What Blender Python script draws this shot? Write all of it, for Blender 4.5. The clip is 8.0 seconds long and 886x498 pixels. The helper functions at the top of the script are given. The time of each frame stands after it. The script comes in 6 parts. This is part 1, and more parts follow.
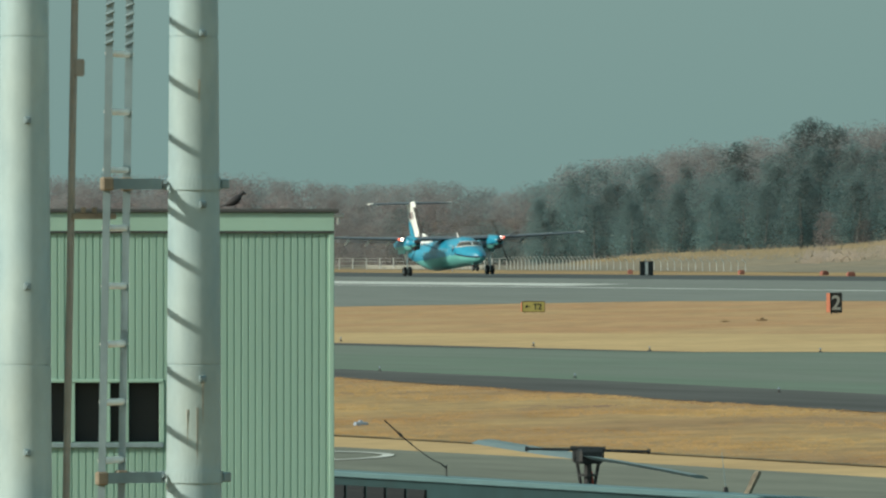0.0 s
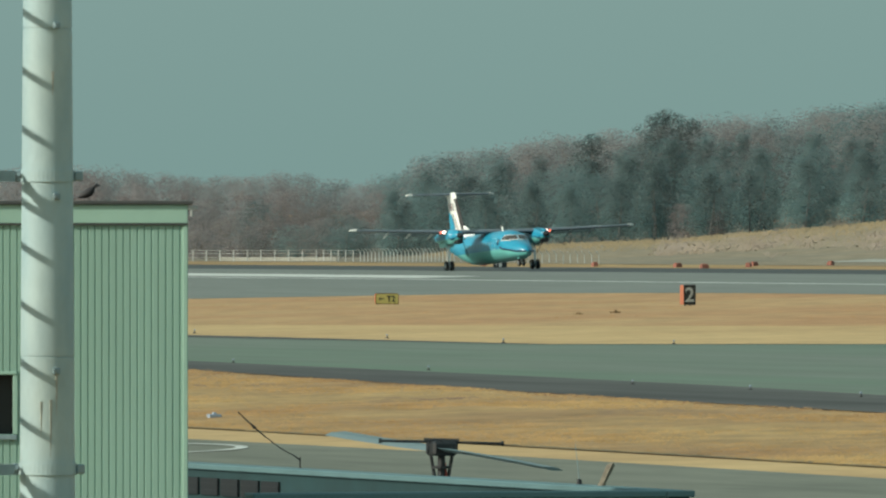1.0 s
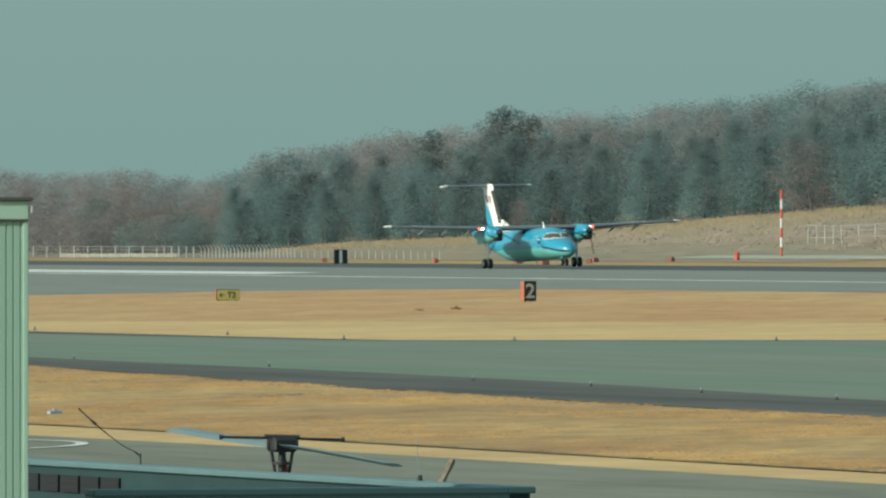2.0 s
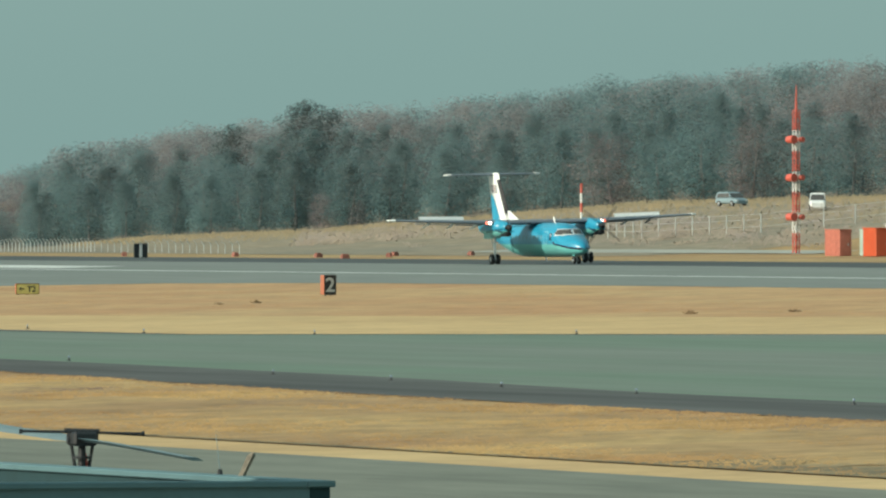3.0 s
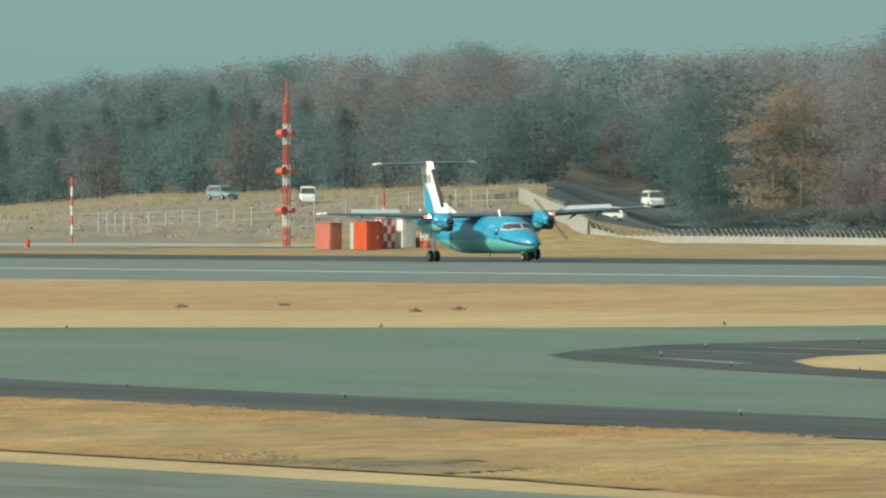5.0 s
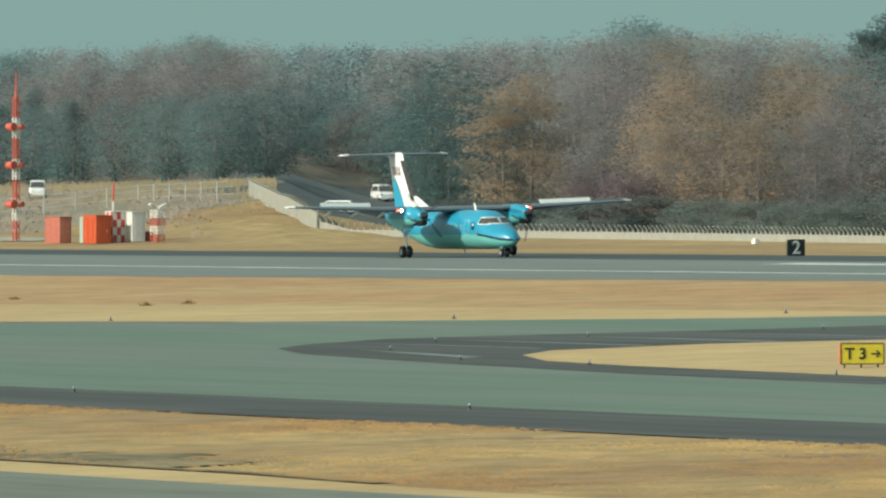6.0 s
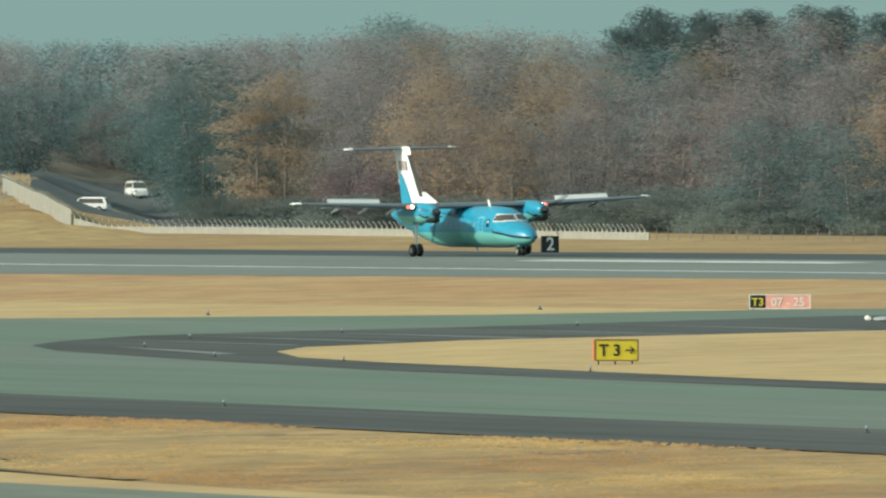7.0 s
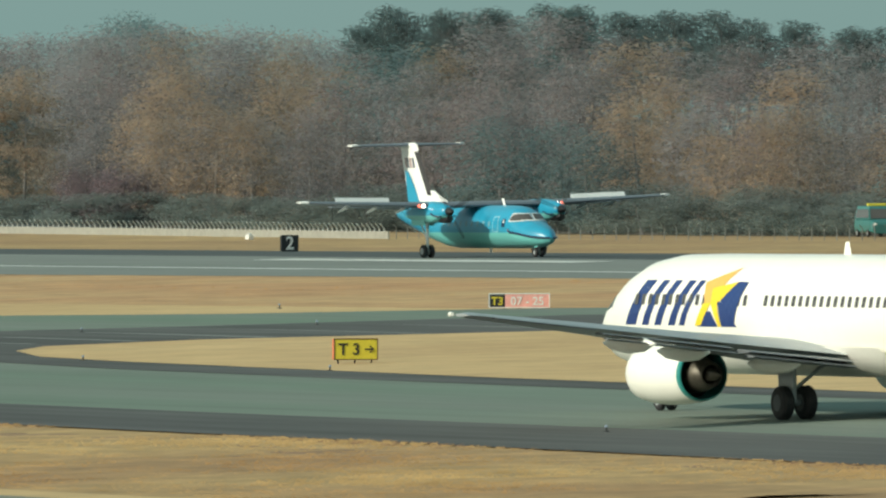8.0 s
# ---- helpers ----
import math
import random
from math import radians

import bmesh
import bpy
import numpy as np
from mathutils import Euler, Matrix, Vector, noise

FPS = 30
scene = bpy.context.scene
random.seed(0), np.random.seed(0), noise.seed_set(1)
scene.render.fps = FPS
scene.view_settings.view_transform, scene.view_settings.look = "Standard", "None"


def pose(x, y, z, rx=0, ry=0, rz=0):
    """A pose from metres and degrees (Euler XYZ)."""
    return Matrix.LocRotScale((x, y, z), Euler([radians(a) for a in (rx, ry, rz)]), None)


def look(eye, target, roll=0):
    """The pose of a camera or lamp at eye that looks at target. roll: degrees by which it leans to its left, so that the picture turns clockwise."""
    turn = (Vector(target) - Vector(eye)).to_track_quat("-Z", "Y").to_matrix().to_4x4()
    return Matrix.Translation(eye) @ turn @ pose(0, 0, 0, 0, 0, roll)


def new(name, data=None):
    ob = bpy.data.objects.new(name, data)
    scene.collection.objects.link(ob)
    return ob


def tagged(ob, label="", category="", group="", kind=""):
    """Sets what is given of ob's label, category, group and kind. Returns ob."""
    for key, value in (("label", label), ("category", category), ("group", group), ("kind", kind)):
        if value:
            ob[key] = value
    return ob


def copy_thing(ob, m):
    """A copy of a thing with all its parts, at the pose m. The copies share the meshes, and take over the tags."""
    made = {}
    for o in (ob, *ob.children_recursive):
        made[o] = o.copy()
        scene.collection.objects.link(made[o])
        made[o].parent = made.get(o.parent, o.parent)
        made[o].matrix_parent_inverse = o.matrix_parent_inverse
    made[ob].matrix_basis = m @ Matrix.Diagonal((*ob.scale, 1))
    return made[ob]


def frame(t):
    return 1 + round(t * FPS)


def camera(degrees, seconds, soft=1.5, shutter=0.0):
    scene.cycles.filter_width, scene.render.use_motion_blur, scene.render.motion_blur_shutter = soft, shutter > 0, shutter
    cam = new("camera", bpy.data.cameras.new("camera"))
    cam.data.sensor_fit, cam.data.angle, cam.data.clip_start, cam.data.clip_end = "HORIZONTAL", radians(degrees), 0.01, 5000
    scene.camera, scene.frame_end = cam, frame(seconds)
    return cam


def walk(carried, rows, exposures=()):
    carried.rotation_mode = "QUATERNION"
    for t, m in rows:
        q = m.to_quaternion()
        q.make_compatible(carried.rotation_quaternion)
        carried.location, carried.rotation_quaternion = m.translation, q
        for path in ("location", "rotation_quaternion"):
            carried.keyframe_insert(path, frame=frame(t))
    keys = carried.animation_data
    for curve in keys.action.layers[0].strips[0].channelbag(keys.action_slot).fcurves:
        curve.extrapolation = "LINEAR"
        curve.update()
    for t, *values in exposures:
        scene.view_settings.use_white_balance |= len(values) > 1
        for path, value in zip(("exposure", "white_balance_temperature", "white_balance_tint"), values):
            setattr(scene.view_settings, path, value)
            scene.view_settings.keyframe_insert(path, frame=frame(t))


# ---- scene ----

# ---- camera: one fixed stand on a viewing deck, panning after the landing aircraft ----
# World: x runs along the runway in the landing direction, y away from the deck, z up.
EYE = 12.0
cam = camera(3.991, 8.0, soft=2.3)
PAN = [
    (0, 72.3506, -0.0318), (0.5, 72.0195, -0.0522), (1, 71.6911, -0.0675), (1.5, 71.3447, -0.0764), (1.7, 71.1996, -0.0789),
    (2.8, 70.2778, -0.1070), (3, 70.0715, -0.1120), (3.5, 69.4509, -0.1197), (4, 68.8466, -0.1268), (4.2, 68.6276, -0.1294),
    (5.3, 67.4359, -0.1502), (5.5, 67.1940, -0.1579), (6, 66.5574, -0.1688), (6.5, 66.0124, -0.1770), (7, 65.4496, -0.1841),
    (7.5, 64.8639, -0.1892), (8, 64.2757, -0.1884),
]
walk(cam, [(t, pose(0, 0, EYE, 90 + pitch, 0, yaw)) for t, yaw, pitch in PAN],
     exposures=[(0, -0.14), (1.5, -0.03), (3, 0.10), (4, 0.13), (6, 0.11), (7, 0.12), (7.5, 0.13), (8, -0.05)])

# ---- world and sun ----
SUN_DIR = Vector((0.045, -0.853, 0.40)).normalized()     # towards the sun
world = bpy.data.worlds.new("world")
scene.world = world
world.use_nodes = True
wn, wl = world.node_tree.nodes, world.node_tree.links
sky = wn.new("ShaderNodeTexSky")
sky.sky_type, sky.sun_disc = "NISHITA", False
sky.sun_elevation = math.asin(SUN_DIR.z)
sky.sun_rotation = math.atan2(SUN_DIR.x, SUN_DIR.y)
sky.air_density, sky.dust_density, sky.ozone_density = 1.0, 3.0, 1.0
tint = wn.new("ShaderNodeMix")
tint.data_type = "RGBA"
tint.blend_type = "MIX"
tint.inputs[0].default_value = 0.7
tint.inputs[7].default_value = (2.02, 3.45, 3.28, 1)
wl.new(sky.outputs[0], tint.inputs[6])
wl.new(tint.outputs[2], wn["Background"].inputs[0])
wn["Background"].inputs[1].default_value = 0.132
sun = new("sun", bpy.data.lights.new("sun", "SUN"))
sun.data.energy, sun.data.angle, sun.data.color = 4.2, radians(1.8), (0.98, 0.95, 0.80)
sun.matrix_world = look(SUN_DIR * 50, (0, 0, 0))


# ---- materials ----
def mat(name, colour, rough=0.8, metal=0.0, var=0.25, scale=4.0, bump=0.0, emit=None, coat=0.0, stretch=(1, 1, 1), obj_random=0.0, second=None, mix_scale=0.0):
    """Plain surface with two scales of variation; second: another colour blended in by large patches."""
    m = bpy.data.materials.new(name)
    m.use_nodes = True
    n, l = m.node_tree.nodes, m.node_tree.links
    b = n["Principled BSDF"]
    b.inputs["Roughness"].default_value = rough
    b.inputs["Metallic"].default_value = metal
    b.inputs["Coat Weight"].default_value = coat
    co = n.new("ShaderNodeTexCoord")
    mp = n.new("ShaderNodeMapping")
    mp.inputs["Scale"].default_value = stretch
    l.new(co.outputs["Object"], mp.inputs["Vector"])
    nz = n.new("ShaderNodeTexNoise")
    nz.inputs["Scale"].default_value = scale
    nz.inputs["Detail"].default_value = 6
    nz.inputs["Roughness"].default_value = 0.65
    l.new(mp.outputs[0], nz.inputs["Vector"])
    big = n.new("ShaderNodeTexNoise")
    big.inputs["Scale"].default_value = mix_scale or scale * 0.12
    big.inputs["Detail"].default_value = 3
    l.new(mp.outputs[0], big.inputs["Vector"])
    ramp = n.new("ShaderNodeMapRange")
    ramp.inputs["From Min"].default_value, ramp.inputs["From Max"].default_value = 0.3, 0.7
    ramp.inputs["To Min"].default_value, ramp.inputs["To Max"].default_value = 1 - var, 1 + var
    l.new(nz.outputs[0], ramp.inputs["Value"])
    ramp2 = n.new("ShaderNodeMapRange")
    ramp2.inputs["From Min"].default_value, ramp2.inputs["From Max"].default_value = 0.35, 0.65
    l.new(big.outputs[0], ramp2.inputs["Value"])
    mx = n.new("ShaderNodeMix")
    mx.data_type = "RGBA"
    c2 = second or tuple(c * (1 - 0.5 * var) for c in colour)
    mx.inputs[6].default_value, mx.inputs[7].default_value = (*colour, 1), (*c2, 1)
    l.new(ramp2.outputs[0], mx.inputs[0])
    mul = n.new("ShaderNodeVectorMath")
    mul.operation = "SCALE"
    l.new(mx.outputs[2], mul.inputs[0])
    if obj_random:
        oi = n.new("ShaderNodeObjectInfo")
        rr = n.new("ShaderNodeMapRange")
        rr.inputs["To Min"].default_value, rr.inputs["To Max"].default_value = 1 - obj_random, 1 + obj_random
        l.new(oi.outputs["Random"], rr.inputs["Value"])
        mm = n.new("ShaderNodeMath")
        mm.operation = "MULTIPLY"
        l.new(ramp.outputs[0], mm.inputs[0])
        l.new(rr.outputs[0], mm.inputs[1])
        l.new(mm.outputs[0], mul.inputs["Scale"])
    else:
        l.new(ramp.outputs[0], mul.inputs["Scale"])
    l.new(mul.outputs[0], b.inputs["Base Color"])
    if bump:
        bp = n.new("ShaderNodeBump")
        bp.inputs["Strength"].default_value = bump
        bp.inputs["Distance"].default_value = 0.05
        l.new(nz.outputs[0], bp.inputs["Height"])
        l.new(bp.outputs[0], b.inputs["Normal"])
    if emit:
        b.inputs["Emission Color"].default_value = (*emit[:3], 1)
        b.inputs["Emission Strength"].default_value = emit[3]
    return m


GRASS = mat("dry_grass", (0.4, 0.268, 0.112), 0.95, var=0.34, scale=0.4, second=(0.3, 0.18, 0.078), mix_scale=0.05)
GRASS_PALE = mat("pale_dry_grass", (0.54, 0.378, 0.178), 0.95, var=0.16, scale=0.4, second=(0.47, 0.315, 0.145), mix_scale=0.05)
GRASS_RED = mat("reddish_dry_grass", (0.42, 0.235, 0.105), 0.95, var=0.26, scale=0.3, second=(0.45, 0.295, 0.138), mix_scale=0.05)
BANK = mat("bank_grass", (0.27, 0.215, 0.14), 0.95, var=0.3, scale=0.5, stretch=(0.4, 1, 1), second=(0.21, 0.185, 0.135), mix_scale=0.05)
ASPHALT = mat("taxiway_asphalt", (0.118, 0.176, 0.128), 0.85, var=0.14, scale=0.5, stretch=(0.07, 1, 1), second=(0.150, 0.180, 0.148), mix_scale=0.09)
SHOULDER = mat("shoulder_asphalt", (0.046, 0.048, 0.046), 0.9, var=0.4, scale=0.6, stretch=(0.06, 1, 1), second=(0.078, 0.08, 0.075), mix_scale=0.2)
RUNWAY = mat("grooved_runway_asphalt", (0.185, 0.205, 0.185), 0.85, var=0.16, scale=0.5, stretch=(0.08, 1, 1))
ROAD = mat("apron_concrete", (0.172, 0.182, 0.142), 0.85, var=0.24, scale=0.5, stretch=(0.15, 1, 1))
PAINT = mat("worn_white_paint", (0.62, 0.64, 0.60), 0.7, var=0.2, scale=1.2)
PAINT_FAINT = mat("faded_white_paint", (0.56, 0.58, 0.55), 0.7, var=0.3, scale=0.8)
RUBBER = mat("rubber_stained_asphalt", (0.055, 0.066, 0.066), 0.9, var=0.15, scale=0.5, stretch=(0.08, 1, 1))
SOIL = mat("reddish_soil", (0.215, 0.125, 0.07), 0.95, var=0.35, scale=0.5, second=(0.3, 0.19, 0.095), mix_scale=0.07)
WEED = mat("dark_weeds", (0.15, 0.12, 0.062), 0.95, var=0.4, scale=0.8, stretch=(0.4, 1, 1), second=(0.27, 0.2, 0.1), mix_scale=0.25)
PAVED = mat("pale_service_concrete", (0.36, 0.36, 0.31), 0.85, var=0.15, scale=0.5)
ROAD_DARK = mat("access_road_asphalt", (0.10, 0.11, 0.11), 0.9, var=0.15, scale=0.5)


# ---- helpers for building ----
def link(name, bm, material, parent=None, label="", smooth=False):
    me = bpy.data.meshes.new(name)
    bm.normal_update()
    bm.to_mesh(me)
    bm.free()
    for m in (material if isinstance(material, (list, tuple)) else [material]):
        me.materials.append(m)
    if smooth:
        for p in me.polygons:
            p.use_smooth = True
    ob = new(name, me)
    if parent:
        ob.parent = parent
    if label:
        ob["label"] = label
    return ob


def part(name, bm, material, parent, label="", smooth=False):
    return link(name, bm, material, parent, label, smooth)


def thing(name, label, category, m=None, group=""):
    e = new(name)
    e.empty_display_size = 0.3
    if m is not None:
        e.matrix_basis = m
    return tagged(e, label, category, group)


def box(bm, x0, x1, y0, y1, z0, z1, bevel=0.0, m=None, mi=0):
    """Adds a box, bevelled if asked, and returns its vertices."""
    t = bmesh.new()
    bmesh.ops.create_cube(t, size=1)
    for v in t.verts:
        v.co = Vector(((x0 + x1) / 2 + v.co.x * (x1 - x0), (y0 + y1) / 2 + v.co.y * (y1 - y0), (z0 + z1) / 2 + v.co.z * (z1 - z0)))
    if bevel:
        bmesh.ops.bevel(t, geom=list(t.edges), offset=bevel, segments=1, affect="EDGES")
    add(bm, t, m, mi)


def add(bm, t, m=None, mi=0):
    vs = [bm.verts.new((m @ v.co) if m is not None else v.co) for v in t.verts]
    t.verts.index_update()
    for f in t.faces:
        try:
            g = bm.faces.new([vs[v.index] for v in f.verts])
            g.material_index = mi or f.material_index
        except ValueError:
            pass
    t.free()


def rod(bm, a, b, r0, r1=None, n=8, mi=0):
    """A tapered round bar from a to b."""
    a, b = Vector(a), Vector(b)
    r1 = r0 if r1 is None else r1
    q = (b - a).to_track_quat("Z", "Y")
    rings = []
    for c, r in ((a, r0), (b, r1)):
        rings.append([bm.verts.new(c + q @ Vector((r * math.cos(2 * math.pi * i / n), r * math.sin(2 * math.pi * i / n), 0))) for i in range(n)])
    for i in range(n):
        bm.faces.new((rings[0][i], rings[0][(i + 1) % n], rings[1][(i + 1) % n], rings[1][i])).material_index = mi
    bm.faces.new(rings[0][::-1]).material_index = mi
    bm.faces.new(rings[1]).material_index = mi


def loft(bm, rings, cap=True, mi=0):
    """Skins closed rings of equal count."""
    vr = [[bm.verts.new(p) for p in r] for r in rings]
    n = len(vr[0])
    for a, b in zip(vr, vr[1:]):
        for i in range(n):
            bm.faces.new((a[i], a[(i + 1) % n], b[(i + 1) % n], b[i])).material_index = mi
    if cap:
        bm.faces.new(vr[0][::-1]).material_index = mi
        bm.faces.new(vr[-1]).material_index = mi
    return vr


def lerp_table(table, x):
    return float(np.interp(x, [a for a, _ in table], [b for _, b in table]))


# ---- ground ----
SLOPE = 0.0252
# foot of the woods: bearing east of the runway axis in thousandths of a radian, and the crest's height of the bank
BANK_CREST = [(200, 8.4), (300, 8.5), (317.6, 9.06), (324, 10.3), (337, 11.1), (352, 12.9), (364, 14.25), (375, 14.6), (386, 14.85), (393, 15.1), (397, 15.1), (402, 10.5), (425, 10.0), (463, 9.55), (620, 9.4)]
WOOD_RISE = [(200, 2.0), (330, 3.0), (352, 6.0), (375, 8.0), (400, 9.0), (430, 10.0), (620, 10.0)]


def bearing(x, y):
    return 1000 * math.atan2(y, -x)


def step(a, b, v):
    u = min(1, max(0, (v - a) / (b - a)))
    return u * u * (3 - 2 * u)


def height(x, y):
    if y <= 350:
        return SLOPE * y
    z = SLOPE * 350
    if y > 392:
        z += 0.6 * step(392, 470, y)
    if y > 410 and x < 0:
        a = bearing(x, y)
        z += (lerp_table(BANK_CREST, a) - 9.42) * step(420, 492, y)
        z += lerp_table(WOOD_RISE, a) * step(505, 600, y)
    return z


def sheet(name, xs, ys, material, lift=0.0, label="", kind="structure"):
    bm = bmesh.new()
    grid = [[bm.verts.new((x, y, height(x, y) + lift)) for x in xs] for y in ys]
    for i in range(len(ys) - 1):
        for j in range(len(xs) - 1):
            bm.faces.new((grid[i][j], grid[i][j + 1], grid[i + 1][j + 1], grid[i + 1][j]))
    return tagged(link(name, bm, material, smooth=True), label, "ground", kind=kind)


def band(name, near, far, material, lift, label, step_m=12.0, category="pavement"):
    """A paved or grassed strip between two lines of (x, y), laid on the ground."""
    x0, x1 = max(near[0][0], far[0][0]), min(near[-1][0], far[-1][0])
    n = max(2, int((x1 - x0) / step_m))
    bm = bmesh.new()
    prev = None
    for i in range(n + 1):
        x = x0 + (x1 - x0) * i / n
        ya, yb = lerp_table(near, x), lerp_table(far, x)
        cuts = [ya] + [c for c in (350,) if ya < c < yb] + [yb]
        cuts = cuts if len(cuts) == 3 else [ya, (ya + yb) / 2, yb]
        row = [bm.verts.new((x, y, height(x, y) + lift)) for y in cuts]
        if prev:
            for k in range(2):
                bm.faces.new((prev[k], row[k], row[k + 1], prev[k + 1]))
        prev = row
    return tagged(link(name, bm, material), label, category, kind="structure")


far_xs = sorted(set([-5000, -4000, -3200, -2600] + list(range(-2200, 301, 10)) + [600, 1000, 1600, 2400, 3400, 5000]))
far_ys = sorted(set([-3000, -1500, -600, -200, 0, 100, 200, 300, 350, 392] + list(range(398, 642, 6)) + [700, 850, 1100, 1500, 2200, 3200, 4800]))
sheet("ground", far_xs, far_ys, GRASS, 0, "wide dry winter grass of the airfield, sloping gently up")
FARX = -2200
def cut(seq, lo, hi):
    return [v for v in seq if lo <= v <= hi]


LITTER = mat("leaf_litter", (0.16, 0.13, 0.095), 0.95, var=0.3, scale=0.5)
sheet("bank", cut(far_xs, -1900, -1110), cut(far_ys, 416, 497), BANK, 0.03, "rough brown grassy bank below the woods")
sheet("woodland_floor", cut(far_xs, -2200, -600), cut(far_ys, 494, 645), LITTER, 0.04, "dark leaf litter under the trees")
sheet("access_road", cut(far_xs, -1150, -1070), cut(far_ys, 465, 505), ROAD_DARK, 0.06, "grey asphalt access road beside the slab fence")
sheet("access_road_upper", cut(far_xs, -1270, -1130), cut(far_ys, 500, 548), ROAD_DARK, 0.065, "grey asphalt access road climbing past the woods")
band("service_path", [(-1175, 427.5), (-1080, 427.5)], [(-1175, 433), (-1080, 432)], PAVED, 0.07, "pale concrete service path beyond the runway", 6)
near_edge = [(FARX, 262), (-960, 272), (-915, 279), (-908, 284), (-903, 292), (-893, 301), (-864, 307), (-760, 309), (-640, 317), (200, 322)]
band("runway", near_edge, [(FARX, 348), (200, 348)], RUNWAY, 0.03, "long grey asphalt runway seen at a grazing angle")
band("runway_far_half", [(FARX, 348), (200, 348)], [(FARX, 389), (200, 389)], RUBBER, 0.03, "dark rubber-stained far half of the runway")
for x0, x1, y0, y1 in ((-1110, -1003, 329.5, 335.5), (-736, -690, 341.0, 344.0), (-1300, -1180, 329.5, 335.5)):
    band("touchdown_marking", [(x0, y0), (x1, y0)], [(x0, y1), (x1, y1)], PAINT, 0.05, "white painted touchdown bar", category="marking")
for i in range(26):
    x0 = -1180 + i * 36
    band("edge_marking", [(x0, 325.8), (x0 + 36, 325.8)], [(x0, 327.2), (x0 + 36, 327.2)], PAINT_FAINT, 0.045, "worn white line along the runway", category="marking")
EXIT = [(-676, 229.5), (-640, 240), (-603, 250), (-574, 264.5), (-564, 277), (-555, 281), (-540, 290), (-500, 298), (200, 306)]
band("grass_strip_reddish", [(FARX, 236), (-784, 243), (-722, 256), (-650, 270), (-567, 276)] + EXIT[5:], [(x, y - 0.1) for x, y in near_edge], GRASS_RED, 0.02, "strip of reddish dry grass beside the runway")
band("grass_strip_pale", [(FARX, 230)] + EXIT[:5], [(FARX, 235.9), (-784, 242.9), (-722, 255.9), (-650, 269.9), (-567, 276), (-564, 277)], GRASS_PALE, 0.02, "mown strip of pale dry grass along the taxiway")
SH_TOP = [(FARX, 206), (-655, 202.4), (-593, 199), (-550, 196.2), (-502, 191.2), (-457, 189.4), (-404, 186.8), (-354, 186), (200, 185)]
SH_LOW = [(FARX, 199), (-631, 195), (-558, 187.4), (-514, 183.6), (-476, 180.8), (-431, 178.6), (-381, 176), (-350, 174.7), (-330, 173.4), (200, 171)]
band("taxiway", SH_TOP, [(FARX, 231)] + EXIT, ASPHALT, 0.035, "grey-green asphalt taxiway widening to an exit", 6)
band("shoulder_near", SH_LOW, [(x, y + 0.2) for x, y in SH_TOP], SHOULDER, 0.045, "dark asphalt shoulder of the taxiway")
band("shoulder_far", [(FARX, 225.0), (-820, 225.4), (-740, 226.8), (-676, 228.7), (-640, 239.3), (-603, 249.4)], [(FARX, 231.05), (-676, 229.55), (-640, 240.05), (-603, 250.05)], SHOULDER, 0.045, "dark edge of the taxiway along the grass", 6)


def poly(name, pts, material, lift, label, category="pavement"):
    """A flat patch on the evenly sloping part of the field."""
    bm = bmesh.new()
    f = bm.faces.new([bm.verts.new((x, y, SLOPE * y + lift)) for x, y in pts])
    bmesh.ops.triangulate(bm, faces=[f])
    bmesh.ops.recalc_face_normals(bm, faces=bm.faces)
    if sum(g.normal.z for g in bm.faces) < 0:
        bmesh.ops.reverse_faces(bm, faces=bm.faces)
    return tagged(link(name, bm, material), label, category, kind="structure")


poly("shoulder_island", [(-545, 229.5), (-538, 225), (-526, 221.2), (-503, 217.2), (-472, 212.8), (-430, 209.4), (-380, 206.5), (200, 200), (200, 296), (-500, 288), (-533, 280), (-545, 270), (-547, 251), (-550, 243), (-551, 236)],
     SHOULDER, 0.05, "dark asphalt shoulder round the grass island")
for k, (xa, xb, ya, yb) in enumerate(((-544, -521, 231.5, 231.0), (-547, -520, 236.5, 235.8), (-546, -519, 242.5, 242.0), (-544, -517, 249.0, 248.6), (-540, -514, 256.5, 256.0), (-530, -508, 225.6, 222.2))):
    wd = 0.55 + 0.2 * (k % 3)
    poly("pale_streak", [(xa, ya), ((xa + xb) / 2, (ya + yb) / 2 - wd * 0.5), (xb, yb - wd), (xb, yb), ((xa + xb) / 2, (ya + yb) / 2 + wd * 0.4)], RUNWAY, 0.056, "worn pale streak in the dark shoulder")
poly("grass_island", [(-509, 224.5), (-497, 220.3), (-484, 218.3), (-439, 213.9), (-380, 210), (200, 203), (200, 286), (-480, 280), (-503, 268), (-513, 254), (-516, 246), (-519, 238), (-516, 229)],
     GRASS_PALE, 0.065, "pale dry grass island between taxiways")
VERGE_TOP = [(FARX, 157), (-500, 155.5), (-430, 153.5), (-365, 151.3), (-345, 149.3), (200, 147)]
weed_xs = [-520 + 0.8 * i for i in range(211)]


def weed_width(x):
    n = noise.noise(Vector((x * 0.11, 4.0, 1.0))) + 0.6 * noise.noise(Vector((x * 0.5, 9.0, 1.0))) + 0.5 * noise.noise(Vector((x * 1.7, 3.0, 1.0)))
    return max(0.05, (4.6 if -404 < x < -374 else 0.6) * (1.0 + 1.2 * n))


